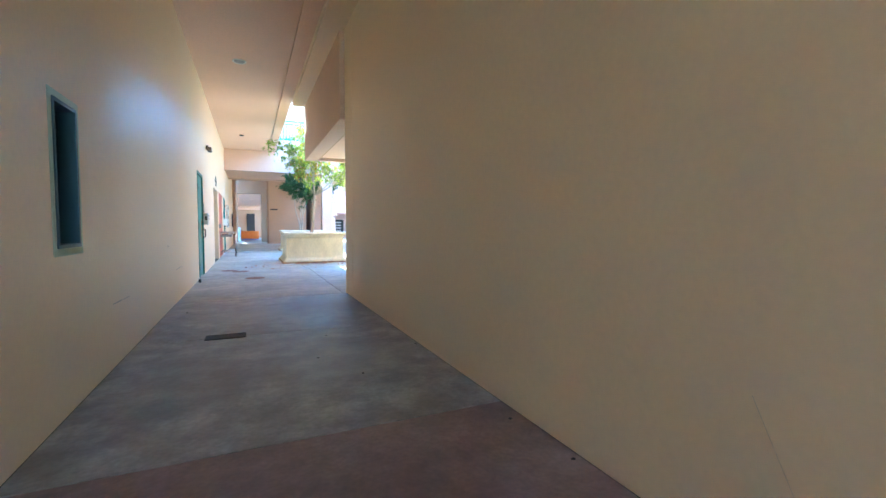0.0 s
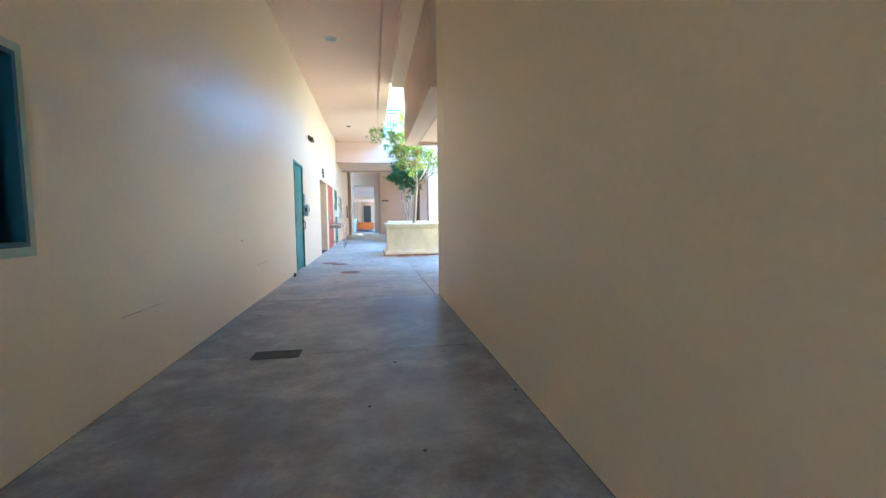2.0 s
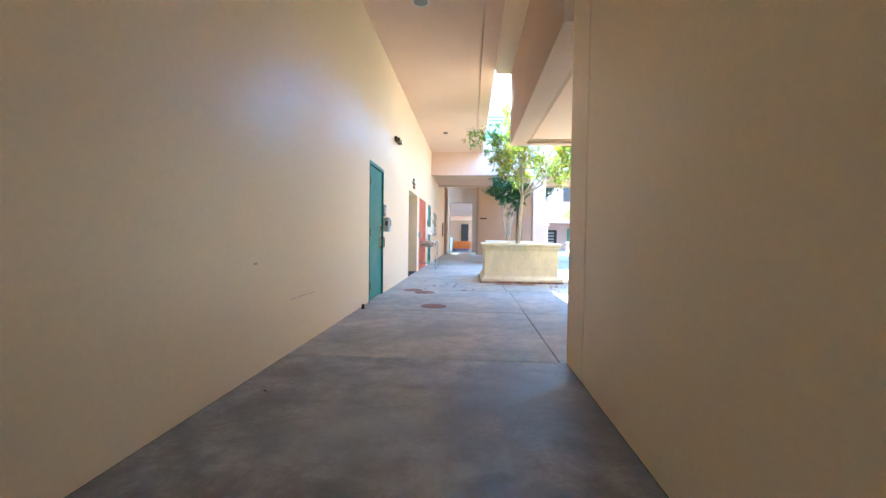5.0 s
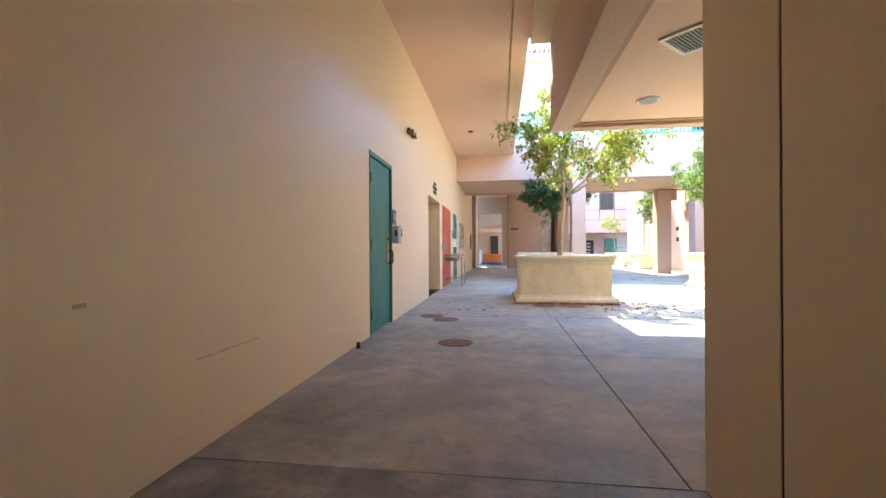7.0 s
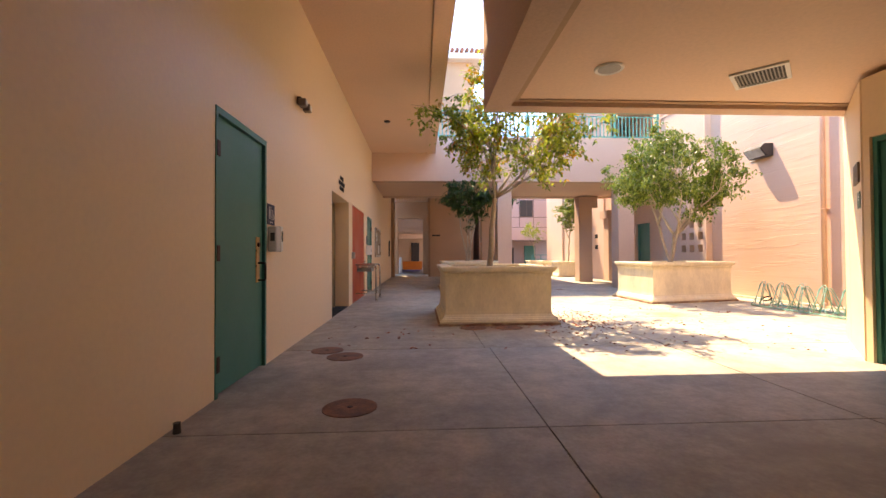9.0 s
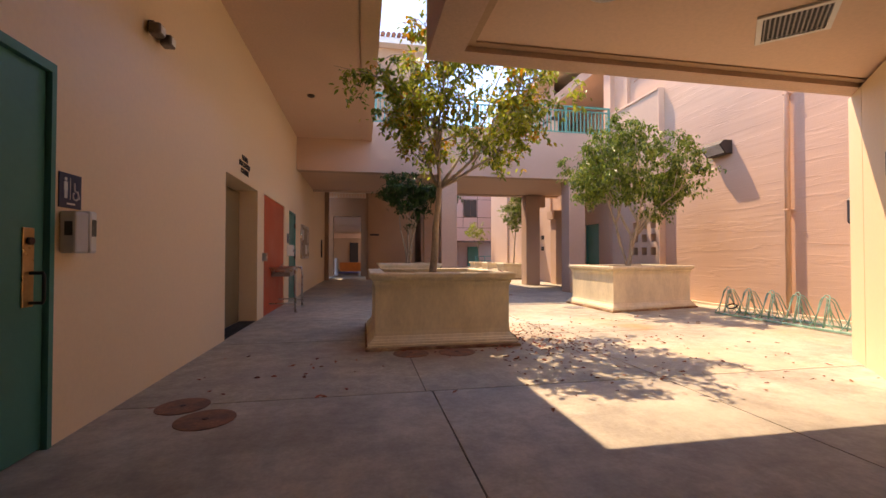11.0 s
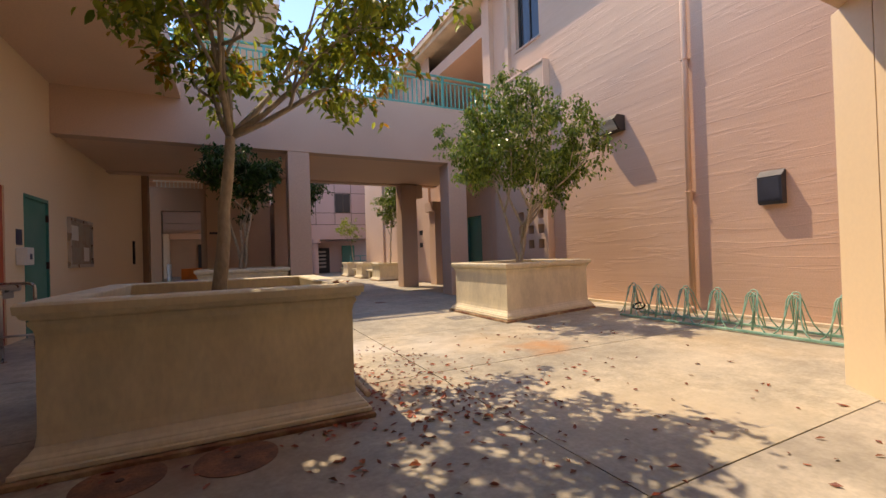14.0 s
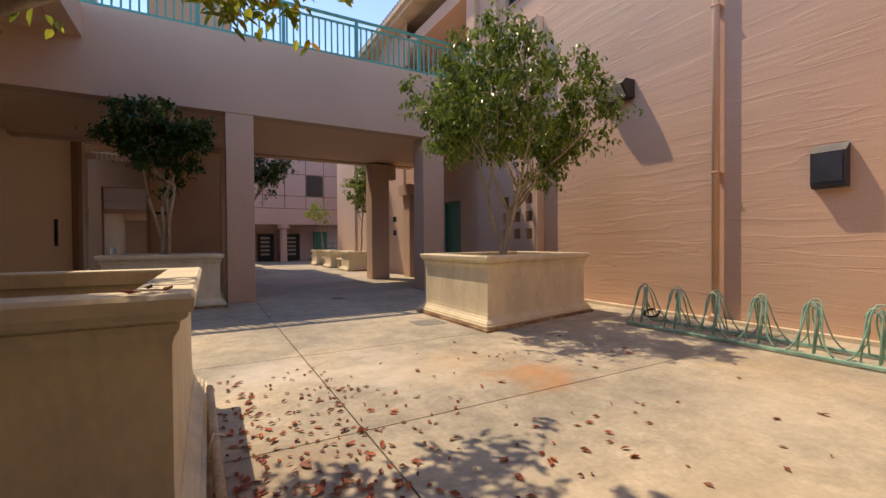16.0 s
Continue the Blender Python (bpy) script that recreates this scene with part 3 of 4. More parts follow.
for i, x in enumerate((5.55, 7.02)):
    v = thing("vending_machine", "dark vending machine with pale shelves of goods", "vending machine", "vending machines")
    part("cabinet", boxes((x, PY + 1.7, 0, x + 0.85, PY + 2.5, 1.62), bevel=0.02), BLACK, v)
    for k in range(5):
        part("shelf", boxes((x + 0.1, PY + 1.66, 0.35 + k * 0.24, x + 0.6, PY + 1.70, 0.47 + k * 0.24)), GREYMETAL, v)


# ---- openings in the west wall ----
def slab_door(name, y0, y1, z1, mat, label, hinge_at, handle=False, inset=0.05):
    d = tagged(new(name), label, "door", "", "")
    part("frame", boxes((LX - 0.12, y0, 0, LX + 0.008, y0 + 0.035, z1), (LX - 0.12, y1 - 0.035, 0, LX + 0.008, y1, z1), (LX - 0.12, y0 + 0.035, z1 - 0.05, LX + 0.008, y1 - 0.035, z1)), mat, d)
    leaf = part("leaf", boxes((LX - 0.09, y0 + 0.039, 0.012, LX - inset + 0.03, y1 - 0.039, z1 - 0.054), bevel=0.003), mat, d)
    for z in (0.18, 0.98, 1.74):
        yy = y0 + 0.012 if hinge_at == "near" else y1 - 0.057
        part("hinge", boxes((LX - 0.03, yy, z, LX + 0.014, yy + 0.045, z + 0.115), bevel=0.004), HINGE, d, "dark oxidised hinge")
    if handle:
        yh = y1 - 0.19
        plate = part("lock_plate", boxes((LX - 0.02, yh, 0.78, LX - 0.012, yh + 0.075, 1.19), bevel=0.003), BRASS, leaf, "worn brass lock plate")
        bm = bmesh.new()
        pts = [(LX - 0.012, yh + 0.045, 0.80), (LX + 0.045, yh + 0.05, 0.80), (LX + 0.05, yh + 0.05, 0.815), (LX + 0.05, yh + 0.05, 0.94), (LX + 0.045, yh + 0.05, 0.955), (LX - 0.012, yh + 0.045, 0.955)]
        part("handle", tube(bm, pts, 0.009, 8), DARK, leaf, "dark pull handle")
        part("lock", tube(bmesh.new(), [(LX - 0.014, yh + 0.037, 1.12), (LX + 0.004, yh + 0.037, 1.12)], 0.02, 14), HINGE, leaf)
    return d


slab_door("restroom_door", 9.285, 10.27, 2.10, TEAL, "closed teal painted steel door with brass lock plate", "near", True)
slab_door("restroom_door", 17.82, 18.74, 2.10, TEAL, "closed dark teal door beside the drinking fountain", "far", False)
structure("recess_lining", boxes((LX - 1.2, 13.0, 0, LX - 0.352, 13.24, 2.4), (LX - 1.2, 14.86, 0, LX - 0.352, 15.1, 2.4), (LX - 1.2, 13.24, 2.1, LX - 0.352, 14.86, 2.4)), CREAM)
ed = thing("entry_door", "closed tan double door set back in its recess", "door")
for y in (13.26, 14.06):
    part("leaf", boxes((LX - 0.315, y, 0.012, LX - 0.27, y + 0.78, 2.06), bevel=0.004), TANDOOR, ed)
solid("door_mat", boxes((LX - 0.255, 13.28, 0.004, LX - 0.01, 14.80, 0.016), bevel=0.004), MAT, "black rubber mat in the recessed doorway", "mat")
rd = thing("red_panel", "flat brick-red painted panel in the wall niche", "panel")
part("board", boxes((LX - 0.08, 15.312, 0.0, LX - 0.02, 17.238, 2.118)), RED, rd)

win = tagged(new("window_1"), "narrow window with teal frame", "", "", "structure")
WA, WB, WC, WD = 2.72, 3.05, 0.91, 1.70
part("window_frame", boxes((LX - 0.16, WA, WC, LX + 0.012, WA + 0.02, WD), (LX - 0.16, WB - 0.02, WC, LX + 0.012, WB, WD), (LX - 0.16, WA + 0.02, WD - 0.02, LX + 0.012, WB - 0.02, WD), (LX - 0.16, WA + 0.02, WC, LX + 0.012, WB - 0.02, WC + 0.02)), FRAMEBLUE, win)
part("pane", boxes((LX - 0.15, WA + 0.022, WC + 0.022, LX - 0.14, WB - 0.022, WD - 0.022)), GLASS, win)
part("trim", boxes((LX + 0.002, WA - 0.04, WC - 0.04, LX + 0.006, WA - 0.001, WD + 0.04), (LX + 0.002, WB + 0.001, WC - 0.04, LX + 0.006, WB + 0.04, WD + 0.04), (LX + 0.002, WA - 0.001, WD + 0.001, LX + 0.006, WB + 0.001, WD + 0.04), (LX + 0.002, WA - 0.001, WC - 0.04, LX + 0.006, WB + 0.001, WC - 0.001)), TRIMGREEN, win)

# lettering over the recess
let = thing("wall_lettering", "dark metal letters on the cream wall", "lettering")
for i, w in enumerate(("MATH", "DISCOVERY", "CENTER")):
    me = text_mesh(w, 0.105, DARK, 0.005)
    ob = new("word", me)
    ob.parent = let
    ob.matrix_world = pose(LX + 0.012, 14.05, 2.40 - i * 0.095, 90, 0, 90)

# restroom sign, dispensers
def restroom_sign(y, z):
    s = thing("restroom_sign", "navy restroom sign with white pictograms", "sign", "restroom signs")
    part("plate", boxes((LX + 0.001, y, z, LX + 0.008, y + 0.19, z + 0.20), bevel=0.002), NAVY, s)
    bm = boxes((LX + 0.0085, y + 0.035, z + 0.10, LX + 0.011, y + 0.065, z + 0.15), (LX + 0.0085, y + 0.038, z + 0.055, LX + 0.011, y + 0.048, z + 0.10), (LX + 0.0085, y + 0.052, z + 0.055, LX + 0.011, y + 0.062, z + 0.10),
               (LX + 0.0085, y + 0.085, z + 0.05, LX + 0.011, y + 0.089, z + 0.175))
    tube(bm, [(LX + 0.0085, y + 0.05, z + 0.165), (LX + 0.011, y + 0.05, z + 0.165)], 0.011, 12)
    part("figure", bm, WHITE, s)
    bm = bmesh.new()
    pts = [(LX + 0.01, y + 0.135 + 0.024 * math.cos(a), z + 0.075 + 0.024 * math.sin(a)) for a in [math.radians(q) for q in range(130, 400, 30)]]
    tube(bm, pts, 0.004, 6)
    tube(bm, [(LX + 0.01, y + 0.122, z + 0.15), (LX + 0.01, y + 0.124, z + 0.105), (LX + 0.01, y + 0.15, z + 0.10), (LX + 0.01, y + 0.163, z + 0.06)], 0.005, 6)
    part("wheelchair", bm, WHITE, s)
    part("wording", boxes((LX + 0.0085, y + 0.06, z + 0.02, LX + 0.0105, y + 0.13, z + 0.03)), WHITE, s)


def dispenser(y, z):
    s = thing("sanitizer_dispenser", "pale grey plastic hand sanitizer dispenser", "dispenser", "dispensers")
    part("body", boxes((LX + 0.001, y - 0.02, z, LX + 0.085, y + 0.10, z + 0.24), bevel=0.012), SILVER, s)
    c = part("cover", boxes((LX + 0.03, y + 0.102, z + 0.0, LX + 0.09, y + 0.17, z + 0.25), bevel=0.012), WHITE, s, "white plastic cover")
    part("window", boxes((LX + 0.091, y + 0.115, z + 0.10, LX + 0.0935, y + 0.155, z + 0.20)), SCREEN, c)
    part("label", boxes((LX + 0.03, y - 0.0225, z + 0.10, LX + 0.07, y - 0.0205, z + 0.18)), DARK, s)


restroom_sign(10.30, 1.32)
dispenser(10.33, 1.06)
s = thing("restroom_sign", "dark sign plate beside the teal door", "sign", "restroom signs")
part("plate", boxes((LX + 0.001, 17.55, 1.34, LX + 0.008, 17.74, 1.56), bevel=0.002), NAVY, s)
s = thing("sanitizer_dispenser", "white plastic dispenser beside the teal door", "dispenser", "dispensers")
part("body", boxes((LX + 0.001, 17.52, 1.05, LX + 0.13, 17.76, 1.30), bevel=0.015), WHITE, s)
part("label", boxes((LX + 0.131, 17.60, 1.13, LX + 0.1325, 17.68, 1.21)), NAVY, s)
s = thing("wall_switch", "grey metal switch box on the wall", "switch")
part("box", boxes((LX - 0.018, 15.20, 0.96, LX + 0.06, 15.33, 1.10), bevel=0.006), GREYMETAL, s)
part("button", boxes((LX + 0.061, 15.235, 1.0, LX + 0.066, 15.295, 1.06)), STEEL, s)

em = thing("emergency_light", "dark twin-head emergency light on the wall", "lamp")
part("base", boxes((LX + 0.001, 11.26, 2.82, LX + 0.05, 11.42, 2.91), bevel=0.008), DARK, em)
for y in (11.20, 11.39):
    hd = part("head", boxes((LX + 0.03, y, 2.78, LX + 0.12, y + 0.10, 2.87), bevel=0.015), BRONZE, em)
    part("lens", boxes((LX + 0.121, y + 0.015, 2.795, LX + 0.124, y + 0.085, 2.855)), LENS, hd)

bd = thing("notice_board", "glazed notice board with faded posters", "notice board")
part("frame", boxes((LX + 0.001, 19.62, 0.98, LX + 0.05, 19.68, 1.92), (LX + 0.001, 20.98, 0.98, LX + 0.05, 21.04, 1.92), (LX + 0.001, 19.68, 1.86, LX + 0.05, 20.98, 1.92), (LX + 0.001, 19.68, 0.98, LX + 0.05, 20.98, 1.04)), STEEL, bd)
part("panel", boxes((LX + 0.001, 19.68, 1.04, LX + 0.02, 20.98, 1.86)), PAPER, bd)
for y, z, w, h in ((19.78, 1.5, 0.4, 0.28), (20.35, 1.46, 0.45, 0.34), (19.8, 1.1, 0.5, 0.3), (20.5, 1.1, 0.35, 0.28)):
    part("poster", boxes((LX + 0.021, y, z, LX + 0.0225, y + w, z + h)), WHITE if w < 0.42 else PAPER, bd)
solid("wall_slot", boxes((LX + 0.001, 25.3, 1.0, LX + 0.05, 25.42, 1.70)), BLACK, "narrow black wall fixture", "fixture")

# drinking fountain with its guard hoops
ft = thing("drinking_fountain", "stainless drinking fountain against the red panel", "drinking fountain")
bm = boxes((LX - 0.018, 15.98, 0.74, LX + 0.38, 16.58, 0.82), bevel=0.02)
part("basin", bm, STEEL, ft)
part("apron", boxes((LX - 0.018, 16.02, 0.66, LX + 0.32, 16.54, 0.738), bevel=0.01), GREYMETAL, ft)
part("bubbler", tube(bmesh.new(), [(LX + 0.10, 16.4, 0.82), (LX + 0.10, 16.4, 0.88), (LX + 0.14, 16.4, 0.90)], 0.012, 8), STEEL, ft)
for y in (15.86, 16.76):
    rl_ = thing("guard_hoop", "bent stainless guard rail beside the fountain", "guard rail", "fountain guards")
    x1 = LX + 0.44
    pts = [(LX - 0.018, y, 0.82), (x1 - 0.07, y, 0.82), (x1 - 0.03, y, 0.81), (x1 - 0.008, y, 0.785), (x1, y, 0.74), (x1, y, 0.0)]
    part("hoop", tube(bmesh.new(), pts, 0.019, 10), STEEL, rl_)
    part("lower_bar", tube(bmesh.new(), [(LX - 0.018, y, 0.17), (x1 - 0.019, y, 0.17)], 0.014, 8), STEEL, rl_)
    part("flange", lathe(bmesh.new(), (x1, y, 0), [(0.045, 0.001), (0.045, 0.008), (0.025, 0.012)], 14), STEEL, rl_)


# ---- ceiling fittings ----
def downlight(x, y, z, r=0.12):
    d = thing("downlight", "round recessed downlight with pale trim ring, off", "lamp", "ceiling downlights")
    bm = bmesh.new()
    lathe(bm, (x, y, z), [(r, -0.002), (r, -0.014), (r * 0.94, -0.02), (r * 0.8, -0.012), (r * 0.8, -0.002)], 24)
    part("trim_ring", bm, WHITE, d)
    part("lens", lathe(bmesh.new(), (x, y, z), [(r * 0.78, -0.0025), (r * 0.78, -0.0135)], 24), GREYMETAL, d)


for y in (1.9, 8.80):
    downlight(0.26, y, CEI)
bm = lathe(bmesh.new(), (0.17, 15.9, CEI), [(0.07, -0.001), (0.07, -0.02), (0.05, -0.03)], 20)
solid("smoke_detector", bm, DARK, "small dark round ceiling fitting", "ceiling fitting")
downlight(2.67, 9.98, SOF + 0.06, 0.13)


def air_grille(x, y, z):
    """A square grille set cornerwise to the walls."""
    g = thing("air_grille", "pale square ceiling air grille with dark slats", "grille", "soffit grilles", pose(x, y, z, 0, 0, -45))
    w, f = 0.225, 0.035
    part("frame", boxes((-w, -w, -0.02, -w + f, w, -0.001), (w - f, -w, -0.02, w, w, -0.001), (-w + f, -w, -0.02, w - f, -w + f, -0.001), (-w + f, w - f, -0.02, w - f, w, -0.001)), WHITE, g)
    part("backing", boxes((-w + f, -w + f, -0.006, w - f, w - f, -0.001)), BLACK, g)
    for i in range(13):
        xx = -w + f + 0.010 + i * 0.0285
        part("slat", boxes((xx, -w + f, -0.018, xx + 0.010, w - f, -0.007)), GREYMETAL, g)


air_grille(4.20, 10.08, SOF + 0.06)
air_grille(2.57, 8.45, SOF + 0.06)


# ---- splayed pier's plates and the entry door ----
def on_splay(s0, s1, z0, z1, off0, off1):
    bm = bmesh.new()
    prism(bm, [tuple(along(s0, off0)), tuple(along(s1, off0)), tuple(along(s1, off1)), tuple(along(s0, off1))], z0, z1)
    return bm


pq = thing("wall_plaque", "bronze plaque on the cream pier", "plaque")
part("plate", on_splay(1.055, 1.39, 1.705, 1.90, 0.001, 0.018), PLAQUE, pq)
for i in range(6):
    part("wording", on_splay(1.09, 1.355, 1.728 + i * 0.026, 1.737 + i * 0.026, 0.0185, 0.0195), PLAQUE, pq)
sg = thing("room_sign", "small green room sign with pale wording", "sign")
part("plate", on_splay(1.225, 1.40, 1.455, 1.615, 0.001, 0.008), SIGNGREEN, sg)
part("wording", on_splay(1.285, 1.345, 1.56, 1.572, 0.0085, 0.010), WHITE, sg)
part("wording", on_splay(1.295, 1.335, 1.535, 1.545, 0.0085, 0.010), WHITE, sg)
dd = thing("side_door", "closed teal door beside the cream pier", "door")
part("frame", boxes((5.15, 8.922, 0, 5.32, 8.96, 2.098), (5.15, 9.89, 0, 5.32, 9.928, 2.098), (5.15, 8.96, 2.05, 5.32, 9.89, 2.098)), TEAL, dd)
part("leaf", boxes((5.18, 8.963, 0.012, 5.23, 9.887, 2.046), bevel=0.003), TEAL, dd)


# ---- on the courtyard wall ----
lp = thing("wall_lamp", "dark bronze wedge wall lamp with a frosted lens", "lamp")
bm = bmesh.new()
prof = [(EX - 0.003, 3.15), (EX - 0.003, 3.42), (EX - 0.20, 3.42), (EX - 0.29, 3.33), (EX - 0.15, 3.15)]
a = [bm.verts.new((x, 14.95, z)) for x, z in prof]
b = [bm.verts.new((x, 15.45, z)) for x, z in prof]
bm.faces.new(a)
bm.faces.new(b[::-1])
for i in range(5):
    bm.faces.new((a[i], b[i], b[(i + 1) % 5], a[(i + 1) % 5]))
part("housing", bm, DARK, lp)
bm = bmesh.new()
q = [(EX - 0.292, 14.98, 3.32), (EX - 0.292, 15.42, 3.32), (EX - 0.163, 15.42, 3.16), (EX - 0.163, 14.98, 3.16)]
bm.faces.new([bm.verts.new(v) for v in q])
bmesh.ops.solidify(bm, geom=bm.faces[:], thickness=0.012)
part("lens", bm, LENS, lp, "frosted glass lens")
part("stem", boxes((EX - 0.016, 15.45, 3.145, EX - 0.003, 15.60, 3.162), bevel=0.003), WHITE, lp)

vt = thing("vent_hood", "dark metal wall vent hood with sloping top", "vent")
bm = bmesh.new()
prof = [(EX - 0.003, 1.54), (EX - 0.003, 1.98), (EX - 0.03, 1.98), (EX - 0.12, 1.90), (EX - 0.12, 1.58), (EX - 0.09, 1.54)]
a = [bm.verts.new((x, 12.52, z)) for x, z in prof]
b = [bm.verts.new((x, 12.80, z)) for x, z in prof]
bm.faces.new(a)
bm.faces.new(b[::-1])
for i in range(6):
    bm.faces.new((a[i], b[i], b[(i + 1) % 6], a[(i + 1) % 6]))
part("hood", bm, SLATE, vt)
# added thin plate, its pale grey stands for light on the hood's top
bm = bmesh.new()
bm.faces.new([bm.verts.new(v) for v in ((EX - 0.028, 12.515, 1.986), (EX - 0.124, 12.515, 1.901), (EX - 0.124, 12.805, 1.901), (EX - 0.028, 12.805, 1.986))])
bmesh.ops.solidify(bm, geom=bm.faces[:], thickness=0.003)
part("cap", bm, GREYMETAL, vt, "sloping top, paler for sun and sky light")
part("flange", boxes((EX - 0.012, 12.801, 1.55, EX - 0.0035, 12.82, 1.97)), DARK, vt)
part("flap", boxes((EX - 0.127, 12.54, 1.60, EX - 0.121, 12.78, 1.88), bevel=0.002), SLATE, vt)

dp = thing("downpipe", "salmon painted downpipe clamped to the wall", "pipe")
part("pipe", tube(bmesh.new(), [(EX - 0.075, 13.76, 0.05), (EX - 0.075, 13.76, 7.9)], 0.042, 12), PIPE, dp)
part("shoe", tube(bmesh.new(), [(EX - 0.075, 13.76, 0.10), (EX - 0.09, 13.76, 0.06), (EX - 0.15, 13.76, 0.04)], 0.044, 12), PIPE, dp)
for z in (1.85, 3.9, 5.9):
    part("bracket", boxes((EX - 0.121, 13.71, z, EX - 0.004, 13.81, z + 0.018), bevel=0.003), PIPE, dp)

wn2 = tagged(new("window_2"), "upper window with dark frame", "", "", "structure")
part("window_frame", boxes((EX + 0.10, 17.2, 5.95, EX + 0.16, 17.25, 7.5), (EX + 0.10, 18.03, 5.95, EX + 0.16, 18.08, 7.5), (EX + 0.10, 17.25, 7.45, EX + 0.16, 18.03, 7.5), (EX + 0.10, 17.25, 5.95, EX + 0.16, 18.03, 6.0), (EX + 0.10, 17.62, 6.0, EX + 0.16, 17.66, 7.45)), DARK, wn2)
for y in (17.252, 17.662):
    part("pane", boxes((EX + 0.125, y, 6.002, EX + 0.135, y + 0.365, 7.448)), GLASS, wn2)
part("window_sill", boxes((EX - 0.03, 17.16, 5.90, EX + 0.10, 18.12, 5.948)), SALMON, wn2)
d3 = thing("gallery_door", "teal framed glazed doors on the upper gallery", "door")
part("frame", boxes((EX + 1.9, 20.2, 4.5, EX + 1.99, 20.3, 6.9), (EX + 1.9, 22.2, 4.5, EX + 1.99, 22.3, 6.9), (EX + 1.9, 20.3, 6.8, EX + 1.99, 22.2, 6.9), (EX + 1.9, 21.2, 4.5, EX + 1.99, 21.3, 6.8)), TEAL, d3)
for y in (20.302, 21.302):
    part("pane", boxes((EX + 1.93, y, 4.5, EX + 1.95, y + 0.896, 6.798)), GLASS, d3)
d4 = thing("ground_door", "dark teal door deep under the footbridge", "door")
part("leaf", boxes((EX + 0.10, 19.99, 0.01, EX + 0.15, 20.81, 2.06)), TEAL, d4)
part("frame", boxes((EX + 0.06, 19.952, 0, EX + 0.2, 19.988, 2.098), (EX + 0.06, 20.812, 0, EX + 0.2, 20.848, 2.098), (EX + 0.06, 19.988, 2.062, EX + 0.2, 20.812, 2.098)), TEAL, d4)

# corner box at the second column
solid("junction_box", boxes((7.525, 22.2, 2.85, 7.74, 22.5, 3.25), bevel=0.01), SALMON, "painted box at the column head", "box")
structure("wall_close_north", boxes((-12, 60, 0, 20, 60.3, 9)), PINK)
# unseen wall added behind the corridor to bounce sunlight into it
structure("wall_close_south", boxes((-8, -12, 0, 10, -11.7, 5)), CREAM)


# ---- planters ----
def ring_at(outline, grow):
    """The outline moved outwards by grow metres."""
    n = len(outline)
    out = []
    for i in range(n):
        p, a, b = Vector(outline[i]), Vector(outline[i - 1]), Vector(outline[(i + 1) % n])
        u, v = (p - a).normalized(), (b - p).normalized()
        nu, nv = Vector((u.y, -u.x)), Vector((v.y, -v.x))
        m = (nu + nv) / (1 + nu.dot(nv))
        out.append(p + grow * m)
    return out


def lofted(bm, outline, profile):
    """Walls round an outline by (grow, z) pairs, closed back on the first pair."""
    rings = [[bm.verts.new((*q, z)) for q in ring_at(outline, g)] for g, z in profile]
    n = len(outline)
    for a, b in zip(rings, rings[1:] + rings[:1]):
        for i in range(n):
            bm.faces.new((a[i], a[(i + 1) % n], b[(i + 1) % n], b[i]))
    return bm


def planter(outline, top, label):
    p = thing("planter", label, "planter", "tree planters")
    body = [(0.009, 0.152), (0.002, 0.20), (0.0, 0.26), (0.0, top - 0.17), (0.006, top - 0.14), (0.022, top - 0.112), (0.024, top - 0.094), (0.016, top - 0.091), (0.016, top - 0.085), (-0.09, top - 0.085), (-0.09, 0.152)]
    part("body", lofted(bmesh.new(), outline, body), PLANTER, p)
    rim = [(-0.11, top - 0.083), (0.034, top - 0.083), (0.046, top - 0.072), (0.050, top - 0.058), (0.062, top - 0.054), (0.066, top - 0.014), (0.054, top), (-0.115, top), (-0.12, top - 0.01)]
    part("rim", lofted(bmesh.new(), outline, rim), PLANTER, p, "overhanging moulded rim")
    foot = [(-0.09, 0.036), (0.080, 0.036), (0.086, 0.042), (0.086, 0.062), (0.070, 0.066), (0.070, 0.076), (0.064, 0.090), (0.050, 0.098), (0.048, 0.106), (0.030, 0.120), (0.016, 0.145), (0.012, 0.150), (-0.09, 0.150)]
    part("plinth", lofted(bmesh.new(), outline, foot), PLANTER, p, "stepped plinth moulding")
    part("foot", lofted(bmesh.new(), outline, [(-0.09, 0.002), (0.108, 0.002), (0.108, 0.026), (0.098, 0.034), (-0.09, 0.034)]), RUSTY, p, "rust-stained foot course")
    bm = bmesh.new()
    bm.faces.new([bm.verts.new((*q, top - 0.17)) for q in ring_at(outline, -0.088)])
    bmesh.ops.subdivide_edges(bm, edges=bm.edges[:], cuts=8, use_grid_fill=True)
    for v in bm.verts:
        v.co.z += 0.03 * noise.noise(v.co * 4)
    part("soil", bm, SOIL, p, "dry soil with litter")
    return p


def rect(x0, y0, x1, y1):
    return [(x0, y0), (x1, y0), (x1, y1), (x0, y1)]


planter(rect(1.29, 12.38, 2.853, 14.05), 0.855, "cream cast-stone planter with moulded rim and a tall tree")
planter([(5.76, 14.80), (7.74, 15.20), (7.74, 16.72), (5.74, 16.34)], 0.855, "cream cast-stone planter in the sun with a round tree")
planter(rect(1.60, 18.52, 3.12, 20.1), 0.86, "cream cast-stone planter in shade under the footbridge")
